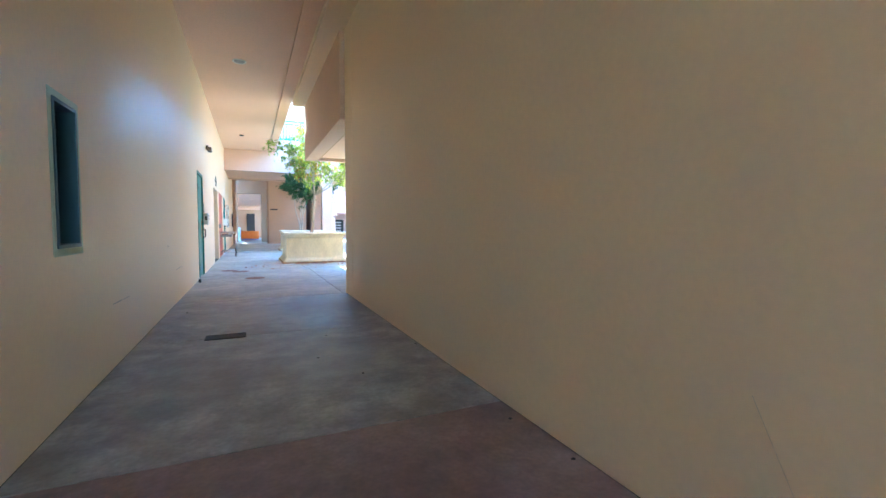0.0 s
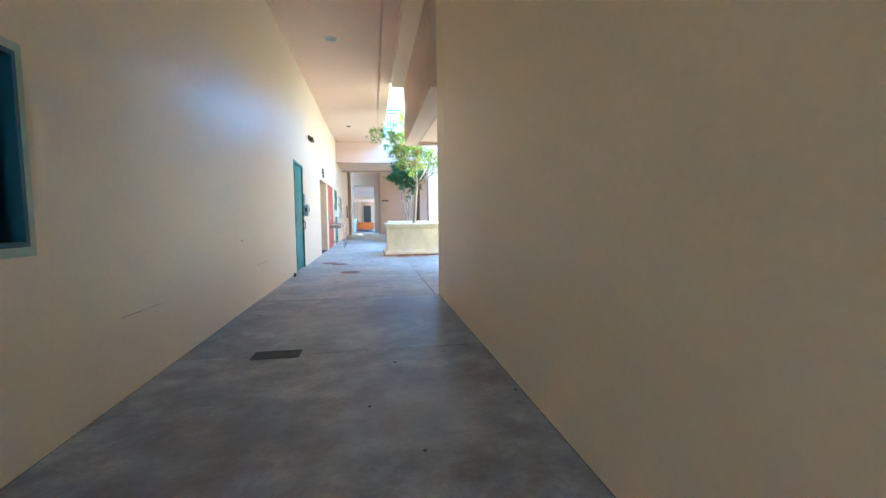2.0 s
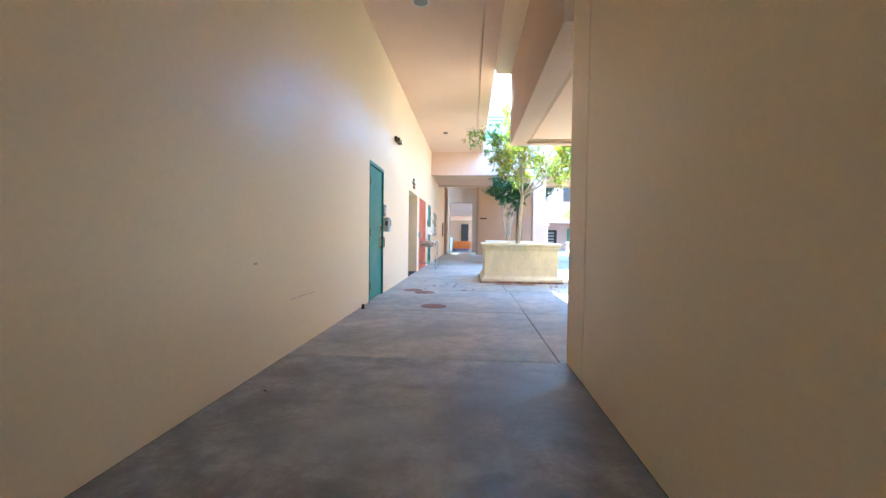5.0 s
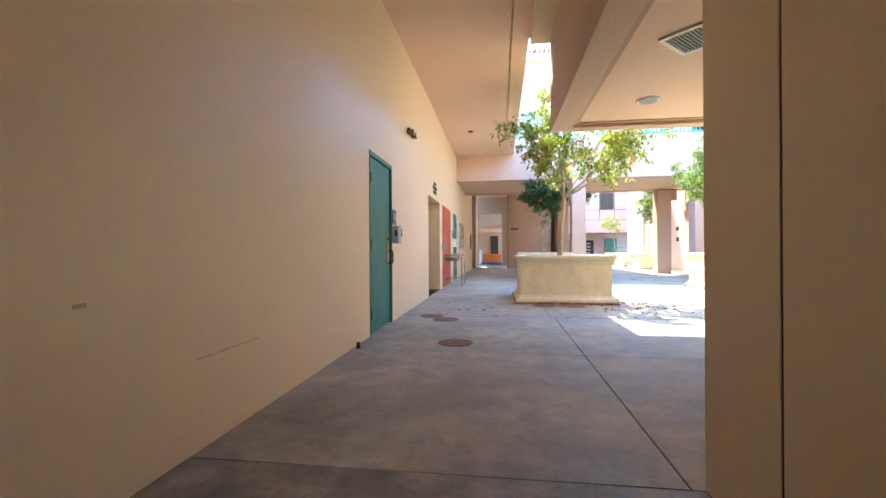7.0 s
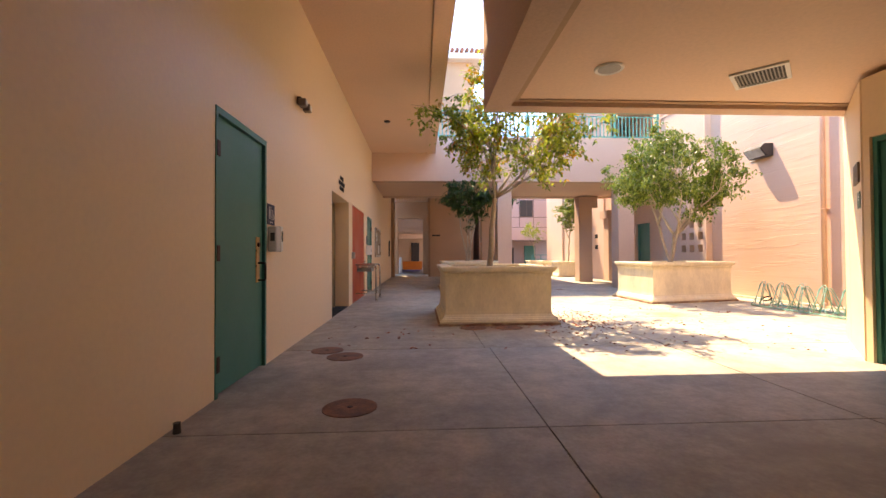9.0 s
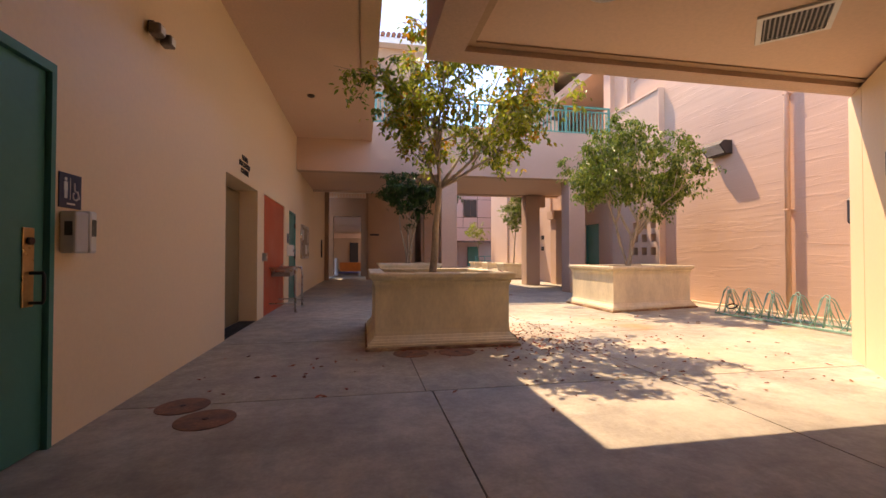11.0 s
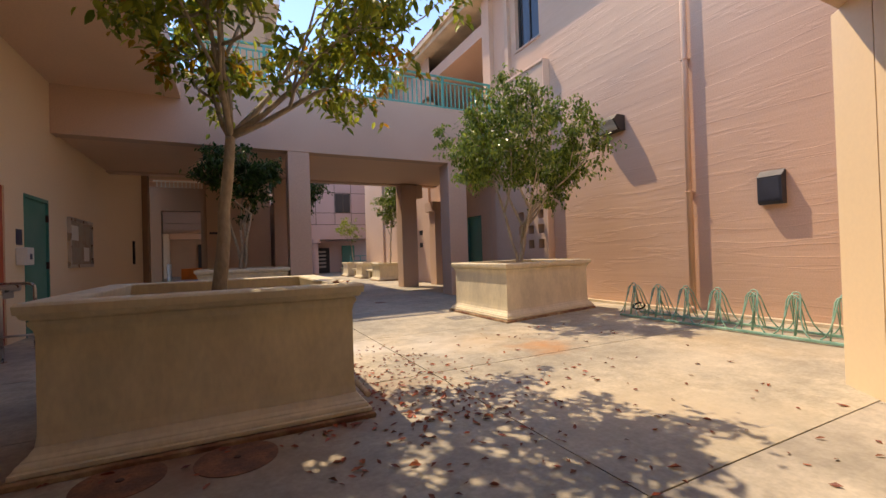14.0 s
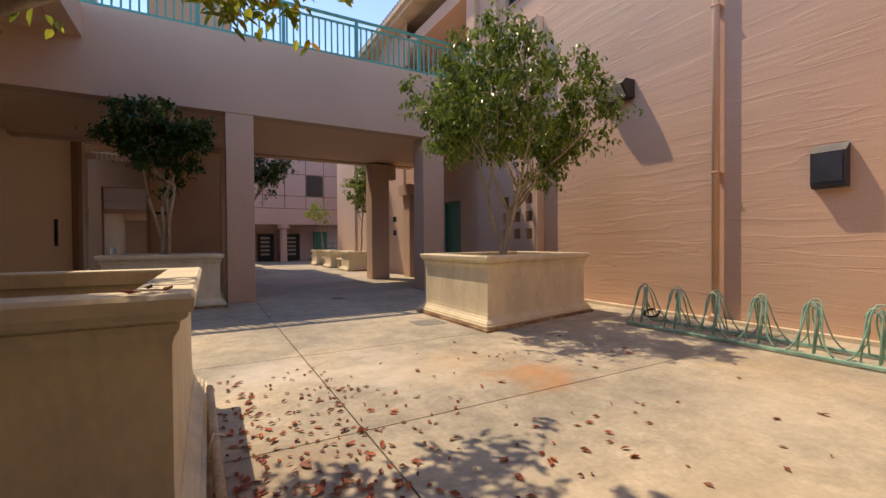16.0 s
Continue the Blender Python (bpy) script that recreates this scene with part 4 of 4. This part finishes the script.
for y in (26.0, 28.6, 31.2):
    planter(rect(7.45, y, 8.35, y + 1.0), 0.72, "pale planter beside a bench in the far court")
    bn = thing("bench", "pale stone bench between planters", "bench", "far benches")
    part("seat", boxes((7.6, y + 1.15, 0.34, 8.3, y + 2.4, 0.42), bevel=0.02), PLANTER, bn)
    for yy in (y + 1.25, y + 2.1):
        part("leg", boxes((7.65, yy, 0, 8.25, yy + 0.2, 0.338), bevel=0.01), PLANTER, bn)


# ---- trees ----
def leaf_into(vs, fs, p, rng, size, droop):
    """One folded oval leaf hanging from p."""
    az = rng.uniform(0, 2 * math.pi)
    d = Vector((math.cos(az), math.sin(az), rng.uniform(-1.6 * droop, 0.1))).normalized()
    s = d.cross(Vector((rng.uniform(-0.6, 0.6), rng.uniform(-0.6, 0.6), 1))).normalized()
    up = s.cross(d)
    L, W = size * rng.uniform(0.7, 1.25), size * rng.uniform(0.21, 0.29)
    k = len(vs)
    rise = up * W * 0.25
    vs += [p, p + d * L * 0.28 + s * W * 0.85 + rise, p + d * L * 0.62 + s * W * 0.8 + rise - up * L * 0.05, p + d * L - up * L * 0.14,
           p + d * L * 0.62 - s * W * 0.8 + rise - up * L * 0.05, p + d * L * 0.28 - s * W * 0.85 + rise]
    fs += [(k, k + 1, k + 2, k + 3), (k, k + 3, k + 4, k + 5)]


def tree(name, label, base, fork, tips, trunk_r, bark, leaf_mat, leaf_size, seed, twigs=7, per_twig=16, spread=0.42, second=None,
         stems=1, droop=0.9, jitter=0.2, second_share=0.15, sub=6, group="", step=4, hang=0.25):
    """Trunk, limbs to the tips, twigs round each limb's outer half, and leaves along the twigs."""
    rng = random.Random(seed)
    t = thing(name, label, "tree", group)
    trunk = bmesh.new()
    base, fork = Vector(base), Vector(fork)
    forks = []
    for k in range(stems):
        o = Vector((rng.uniform(-1, 1), rng.uniform(-1, 1), 0)) * (0.05 if stems > 1 else 0)
        f = fork + (Vector((rng.uniform(-0.25, 0.25), rng.uniform(-0.2, 0.2), rng.uniform(-0.2, 0.3))) if stems > 1 else Vector())
        pts = []
        forks.append(f)
        for i in range(8):
            s = i / 7
            w = Vector((noise.noise((s * 2.2, seed + k, 0)), noise.noise((s * 2.2, 0, seed + k)), 0)) * 0.07 * math.sin(math.pi * s)
            pts.append((base + o).lerp(f, s) + w)
        tube(trunk, pts, [trunk_r * (1.25 if i == 0 else 1.0 - 0.32 * i / 7) for i in range(8)], 10)
    vs, fs, vs2, fs2 = [], [], [], []
    tips = [Vector(q) for q in tips]
    lead, lines = tips[::step], []
    for tip in lead + [q for k, q in enumerate(tips) if k % step]:
        main = len(lines) < len(lead)
        start, thick = (forks[len(lines) % stems] if main else fork), 0.50 if stems == 1 else 0.62
        if not main:
            near = min(lines, key=lambda ln: (ln[6] - tip).length + 0.4 * (ln[3] - tip).length)
            start, thick = near[rng.randrange(2, 5)].copy(), 0.27
        mid = start.lerp(tip, 0.5) + Vector((rng.uniform(-1, 1), rng.uniform(-1, 1), rng.uniform(-0.6, 1.0))) * jitter
        line, limbs = [], bmesh.new()
        for i in range(7):
            s = i / 6
            line.append(start * (1 - s) ** 2 + mid * 2 * s * (1 - s) + tip * s ** 2 + Vector((rng.uniform(-1, 1), rng.uniform(-1, 1), rng.uniform(-1, 1))) * 0.03 * s)
        if main:
            lines.append(line)
        tube(limbs, line, [trunk_r * thick * (1 - 0.8 * i / 6) for i in range(7)], 6)
        for _ in range(sub):
            s = rng.uniform(0.4, 1.0)
            j = min(int(s * 6), 5)
            root = line[j].lerp(line[j + 1], s * 6 - j)
            out = Vector((rng.gauss(0, 1), rng.gauss(0, 1), rng.gauss(0.1, 0.7))).normalized() + (tip - start).normalized() * 0.5
            end = root + out.normalized() * rng.uniform(0.5, 1.1) * spread
            tube(limbs, [root, root.lerp(end, 0.5) + Vector((0, 0, 0.04)), end], [trunk_r * 0.13, trunk_r * 0.09, trunk_r * 0.05], 4, False)
            yellow = rng.random() < second_share * 2
            for _ in range(twigs):
                a = root.lerp(end, rng.uniform(0.35, 1.0))
                b = a + Vector((rng.gauss(0, 1), rng.gauss(0, 1), rng.gauss(-hang, 0.6))) * spread * 0.34
                for _ in range(per_twig):
                    p = a.lerp(b, rng.random()) + Vector((rng.gauss(0, 1), rng.gauss(0, 1), rng.gauss(0, 1))) * 0.03
                    if second and yellow and rng.random() < 0.5:
                        leaf_into(vs2, fs2, p, rng, leaf_size, droop)
                    else:
                        leaf_into(vs, fs, p, rng, leaf_size, droop)
        part("limb", limbs, bark, t)
    part("trunk", trunk, bark, t)
    for nm, v, f, m in (("crown", vs, fs, leaf_mat), ("turning_leaves", vs2, fs2, second)):
        if v:
            me = bpy.data.meshes.new(nm)
            me.from_pydata([tuple(q) for q in v], [], f)
            me.materials.append(m)
            ob = new(nm, me)
            ob.parent = t
            tagged(ob, "", "", "", "stuff")
    return t


def tips_in(centre, radii, n, seed, low=-0.6):
    """Limb ends spread through the shell of an uneven crown."""
    rng = random.Random(seed)
    out = []
    for i in range(n):
        z = low + (1 - low) * (i + 0.5) / n
        a = i * 2.39996 + rng.uniform(-0.4, 0.4)
        r = math.sqrt(max(0, 1 - z * z)) * rng.uniform(0.6, 1.0)
        out.append((centre[0] + radii[0] * r * math.cos(a), centre[1] + radii[1] * r * math.sin(a), centre[2] + radii[2] * z * rng.uniform(0.75, 1.0)))
    return out


tree("courtyard_tree", "slender tree with sparse green and yellowing leaves in a planter", (2.06, 13.2, 0.66), (2.17, 13.24, 1.97),
     tips_in((2.52, 13.12, 3.34), (1.48, 1.22, 1.0), 39, 3, -0.9), 0.054, BARK, LEAF, 0.088, 11, twigs=4, per_twig=8, spread=0.40, sub=6, step=6, jitter=0.32, hang=0.6, second=LEAFYELLOW, second_share=0.15)
tree("courtyard_tree", "round-headed tree with glossy green leaves in a sunny planter", (6.72, 15.75, 0.66), (6.72, 15.65, 1.55),
     tips_in((6.47, 15.30, 2.90), (1.32, 1.28, 0.86), 40, 5, -0.8) + [(7.55, 14.9, 2.55)], 0.034, BARKPALE, LEAFGREEN, 0.072, 21, twigs=6, per_twig=12, spread=0.40, stems=4, droop=1.4, sub=6, step=5, hang=0.6)
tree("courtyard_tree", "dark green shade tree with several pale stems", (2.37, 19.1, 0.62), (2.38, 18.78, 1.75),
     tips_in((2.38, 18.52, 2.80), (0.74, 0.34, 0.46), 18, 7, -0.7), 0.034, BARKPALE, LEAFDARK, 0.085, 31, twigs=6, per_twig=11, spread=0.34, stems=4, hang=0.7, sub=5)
tree("far_tree", "thin sunlit tree in a far planter", (8.1, 26.5, 0.5), (8.0, 26.1, 1.8), tips_in((7.92, 25.5, 3.15), (0.5, 0.75, 0.75), 14, 9), 0.035, BARK, LEAFGREEN, 0.1, 41, twigs=5, per_twig=8, spread=0.4, group="far trees")
tree("far_tree", "thin yellowing young tree in the far court", (7.9, 31.7, 0.5), (7.8, 31.7, 1.5), tips_in((7.6, 31.7, 2.5), (0.7, 0.6, 0.6), 8, 12), 0.03, BARK, LEAF, 0.1, 43, twigs=3, per_twig=6, spread=0.4, group="far trees")
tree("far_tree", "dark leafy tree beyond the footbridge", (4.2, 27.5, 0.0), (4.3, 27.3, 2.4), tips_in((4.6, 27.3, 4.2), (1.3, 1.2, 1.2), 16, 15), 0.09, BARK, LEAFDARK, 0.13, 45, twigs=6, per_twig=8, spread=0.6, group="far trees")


# ---- bicycle rack ----
def bike_rack(y0, y1, x):
    r = thing("bicycle_rack", "long faded green bicycle rack with wire hoops, empty", "bicycle rack")
    part("front_bar", boxes((x - 0.02, y0, 0.012, x + 0.02, y1, 0.042), bevel=0.006), RACK, r)
    part("back_bar", boxes((x + 0.425, y0, 0.012, x + 0.465, y1, 0.042), bevel=0.006), RACK, r)
    bm = bmesh.new()
    # one holder: two bell-shaped wire loops that lean together, and a narrow loop between them
    for base, lean, h, dy in ((0.0, 0.13, 0.50, 0.0), (0.44, -0.16, 0.45, 0.07)):
        half = [(0.0, 0.165, 0.045), (0.04, 0.135, 0.07), (0.15, 0.095, 0.14), (0.4, 0.068, 0.26), (0.75, 0.052, 0.41), (0.92, 0.043, 0.465), (0.98, 0.028, 0.493)]
        pts = [(base + lean * u, dy - v, w * h / 0.5) for u, v, w in half] + [(base + lean, dy, h)] + [(base + lean * u, dy + v, w * h / 0.5) for u, v, w in half[::-1]]
        tube(bm, pts, 0.0075, 6)
    for base, lean, h, dy in ((0.0, 0.12, 0.47, 0.03), (0.44, -0.15, 0.42, 0.10)):
        half = [(0.05, 0.055, 0.05), (0.5, 0.05, 0.28), (0.85, 0.046, 0.44), (0.97, 0.03, 0.485)]
        pts = [(base + lean * u, dy - v, w * h / 0.5) for u, v, w in half] + [(base + lean, dy, h)] + [(base + lean * u, dy + v, w * h / 0.5) for u, v, w in half[::-1]]
        tube(bm, pts, 0.0075, 6)
    tube(bm, [(0.02, -0.03, 0.05), (0.10, -0.035, 0.36), (0.14, -0.02, 0.43), (0.155, 0.01, 0.44), (0.16, 0.035, 0.42), (0.19, 0.045, 0.33), (0.42, 0.06, 0.05)], 0.0075, 6)
    me = mesh_of("hoop", bm, RACK)
    n = int((y1 - y0) / 0.40)
    for i in range(n):
        o = new("hoop", me)
        o.parent, o.location = r, (x, y1 - 0.15 - i * 0.41, 0)
    return r


bike_rack(11.2, 14.22, 7.42)
lk = thing("bike_lock", "black cable lock hung on a hoop", "lock")
part("cable", tube(bmesh.new(), [(7.50 + 0.05 * math.cos(a), 13.95 + 0.09 * math.sin(a), 0.17 + 0.04 * math.cos(a)) for a in [i * 0.5 for i in range(12)]], 0.014, 6), BLACK, lk)


# ---- on the ground ----
def cover(x, y, r):
    c = thing("access_cover", "rusty round iron access cover set in concrete", "cover", "access covers")
    part("lid", lathe(bmesh.new(), (x, y, 0), [(r, 0.001), (r, 0.005), (r * 0.9, 0.007)], 28), IRON, c)
    part("bolt", lathe(bmesh.new(), (x, y, 0.007), [(0.02, 0), (0.016, 0.004)], 10), HINGE, c)


for x, y, r in ((-0.07, 10.82, 0.17), (0.17, 10.53, 0.18), (0.46, 9.07, 0.18), (1.66, 12.13, 0.19), (2.16, 12.11, 0.20), (5.03, 18.55, 0.12)):
    cover(x, y, r)
g = thing("floor_grate", "dark cast iron grate in the corridor floor", "grate")
part("frame", boxes((0.0, 4.20, 0.001, 0.34, 4.215, 0.008), (0.0, 4.355, 0.001, 0.34, 4.37, 0.008), (0.0, 4.215, 0.001, 0.015, 4.355, 0.008), (0.325, 4.215, 0.001, 0.34, 4.355, 0.008)), GRATE, g)
part("pit", boxes((0.015, 4.215, 0.001, 0.325, 4.355, 0.003)), BLACK, g)
for i in range(12):
    part("bar", boxes((0.02 + i * 0.0255, 4.215, 0.0035, 0.034 + i * 0.0255, 4.355, 0.007)), GRATE, g)
g = thing("drain_grate", "square floor drain near the sunny planter", "grate")
part("grid", boxes(*[(5.2 + i * 0.05, 15.4, 0.001, 5.23 + i * 0.05, 15.75, 0.007) for i in range(8)]), GREYMETAL, g)
ds = thing("door_stop", "small black door stop at the wall foot", "door stop")
part("post", lathe(bmesh.new(), (LX + 0.06, 8.72, 0.001), [(0.022, 0), (0.018, 0.05), (0.022, 0.06)], 10), BLACK, ds)

# garden stake with a tie, leaning on the planter
sk = thing("wooden_stake", "weathered wooden stake leaning beside the planter", "stake")
part("pole", tube(bmesh.new(), [(2.99, 12.55, 0.06), (2.97, 13.2, 0.10), (2.955, 13.75, 0.13)], 0.02, 8), BARKPALE, sk)
part("tie", tube(bmesh.new(), [(2.94, 13.0, 0.02), (2.97, 13.02, 0.13), (3.02, 13.02, 0.11)], 0.006, 6), WHITE, sk)

# scuffs and cracks on the corridor walls
def scuff(name, x, pts, w, mat, label):
    bm = bmesh.new()
    for (ya, za), (yb, zb) in zip(pts, pts[1:]):
        a = [bm.verts.new((x - 0.0015, y, z)) for y, z in ((ya, za - w), (yb, zb - w), (yb, zb + w), (ya, za + w))]
        b = [bm.verts.new((x + 0.0015, y, z)) for y, z in ((ya, za - w), (yb, zb - w), (yb, zb + w), (ya, za + w))]
        bm.faces.new(a)
        bm.faces.new(b)
        for i in range(4):
            bm.faces.new((a[i], a[(i + 1) % 4], b[(i + 1) % 4], b[i]))
    structure(name, bm, mat, label)


SCUFF = material("grey scuff mark", (0.60, 0.48, 0.36), 0.6, 0.1, 90, 0.25, 12, 0)
SCUFFDARK = material("dark scuff mark", (0.45, 0.34, 0.26), 0.7, 0.1, 90, 0.25, 12, 0)
scuff("trim_scuff", LX, [(6.55, 0.445), (6.8, 0.447), (7.08, 0.442)], 0.004, SCUFF, "long grey scuff on the cream wall")
scuff("trim_scuff", LX, [(5.95, 0.78), (6.0, 0.782)], 0.008, SCUFFDARK, "short dark scuff on the cream wall")
for i in range(14):
    z = 0.54 - i * 0.022
    yy = 0.63 - i * 0.0105
    scuff("trim_crack", RX, [(yy, z), (yy - 0.0105, z - 0.022)], 0.0012, SCUFF, "hatched hairline crack")

scuff("trim_scuff", LX, [(3.66, 0.462), (3.9, 0.457), (4.13, 0.452)], 0.004, SCUFF, "long grey scuff on the cream wall")

# crumbs swept against the corridor wall
rng = random.Random(5)
crumbs = tagged(new("floor_debris"), "small dark crumbs of dirt on the corridor floor", "debris", "", "stuff")
for x, y in ((1.65, 1.77), (1.69, 1.32), (1.10, 2.79), (1.70, 3.34), (0.86, 3.27), (1.03, 3.95), (-0.31, 5.68)):
    bm = bmesh.new()
    bmesh.ops.create_icosphere(bm, subdivisions=1, radius=0.011)
    for v in bm.verts:
        v.co = Vector((v.co.x * rng.uniform(0.7, 1.5), v.co.y * rng.uniform(0.6, 1.2), v.co.z * 0.4)) + Vector((x, y, 0.005))
    part("crumb", bm, GRATE, crumbs)

# fallen leaves
def dry_leaf_mesh(seed):
    rng = random.Random(seed)
    bm = bmesh.new()
    L, W = 0.030, 0.013
    a = [bm.verts.new(v) for v in ((-L, 0, 0.006), (-L * 0.3, W, 0.004 + rng.uniform(0, 0.015)), (L * 0.5, W * 0.8, rng.uniform(0.004, 0.016)), (L * 1.05, 0, rng.uniform(0.004, 0.018)), (L * 0.5, -W * 0.8, rng.uniform(0.004, 0.016)), (-L * 0.3, -W, 0.004 + rng.uniform(0, 0.012)))]
    c = bm.verts.new((0.1 * L, 0, 0.003))
    for i in range(6):
        bm.faces.new((a[i], a[(i + 1) % 6], c))
    return mesh_of("fallen_leaf", bm, LEAFDRY)


kinds = [dry_leaf_mesh(i) for i in range(6)]
rng = random.Random(77)
litter = tagged(new("leaf_litter"), "scattered dry reddish-brown leaves on the paving", "leaves", "", "stuff")
drops = []
while len(drops) < 295:
    mode = rng.random()
    if mode < 0.42:
        x, y = rng.gauss(3.40, 0.38), rng.gauss(12.5, 0.65)
    elif mode < 0.58:
        x, y = rng.uniform(2.96, 3.25), rng.uniform(11.8, 14.3)
    elif mode < 0.66:
        x, y = rng.uniform(1.3, 2.9), rng.uniform(12.0, 12.28)
    elif mode < 0.92:
        x, y = rng.uniform(2.2, 6.5), rng.uniform(10.2, 14.5)
    else:
        x, y = rng.uniform(-0.3, 2.2), rng.uniform(10.6, 12.3)
    if 1.15 < x < 2.93 and 12.27 < y < 14.2:
        continue
    drops.append((x, y))
for x, y in drops:
    o = new("fallen_leaf", kinds[rng.randrange(6)])
    o.parent = litter
    s = rng.uniform(0.55, 1.2)
    o.matrix_local = pose(x, y, 0.001, rng.uniform(-8, 8), rng.uniform(-8, 8), rng.uniform(0, 360)) @ Matrix.Diagonal((s, s, s, 1))
vs, fs = [], []
for _ in range(420):
    x, y = (rng.gauss(3.30, 0.36), rng.gauss(12.7, 0.75)) if rng.random() < 0.7 else (rng.uniform(2.4, 5.5), rng.uniform(10.4, 14.4))
    if 1.15 < x < 2.95 and 12.25 < y < 14.2:
        continue
    a, L = rng.uniform(0, 6.28), rng.uniform(0.015, 0.028)
    u, v = Vector((math.cos(a), math.sin(a), 0)) * L, Vector((-math.sin(a), math.cos(a), 0)) * L * 0.45
    p, k = Vector((x, y, 0.004)), len(vs)
    vs += [p - u, p + v + Vector((0, 0, rng.uniform(0.001, 0.014))), p + u + Vector((0, 0, rng.uniform(0, 0.012))), p - v + Vector((0, 0, rng.uniform(0.001, 0.014)))]
    fs += [(k, k + 1, k + 2), (k, k + 2, k + 3)]
me = bpy.data.meshes.new("small_litter")
me.from_pydata([tuple(q) for q in vs], [], fs)
me.materials.append(LEAFDRY)
ob = tagged(new("small_litter", me), "", "", "", "stuff")
ob.parent = litter
for x, y in ((2.78, 12.5), (2.84, 12.42), (2.75, 12.36), (2.80, 12.44)):
    o = new("fallen_leaf", kinds[rng.randrange(6)])
    o.parent = litter
    o.matrix_local = pose(x, y, 0.858, 0, 0, rng.uniform(0, 360))


# ---- paving, slab by slab over a dark bed ----
structure("ground", boxes((-400, -400, -0.30, 400, 400, -0.03)), JOINT)
pave = structure("floor", boxes((LX - 1.3, -14, -0.0295, EX + 0.4, 40, -0.012)), JOINT, "concrete paving in large slabs with saw-cut joints")
Y = [-14, -9.5, -7.3, -5.0, -2.6, -0.3, 2.0, 4.275, 6.50, 8.68, 10.84, 12.98, 14.73, 17.3, 19.5, 21.7, 23.9, 26.1, 28.3, 31.0]
GAP = 0.005
for i in range(len(Y) - 1):
    X = [LX, RX] if Y[i] < 6 else [LX - 1.2, 1.685 if Y[i] < 10 else 1.635, 3.68, 5.80, 7.95, EX] if Y[i] < 10 else [LX - 1.2, 1.635, 3.68, EX]
    if Y[i] > 23:
        X = [LX - 1.2, 1.58, 3.66, 5.80, EX]
    for j in range(len(X) - 1):
        bm = boxes((X[j] + GAP, Y[i] + GAP, -0.0118, X[j + 1] - GAP, Y[i + 1] - GAP, 0.0))
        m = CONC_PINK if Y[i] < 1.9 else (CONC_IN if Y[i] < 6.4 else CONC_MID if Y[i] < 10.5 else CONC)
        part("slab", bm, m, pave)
structure("ground_far", boxes((EX - 0.5, 23.4, -0.029, 12, 46, -0.0125), (3.6, 31.0, -0.0118, EX - 0.05, 46, 0.0)), CONC)
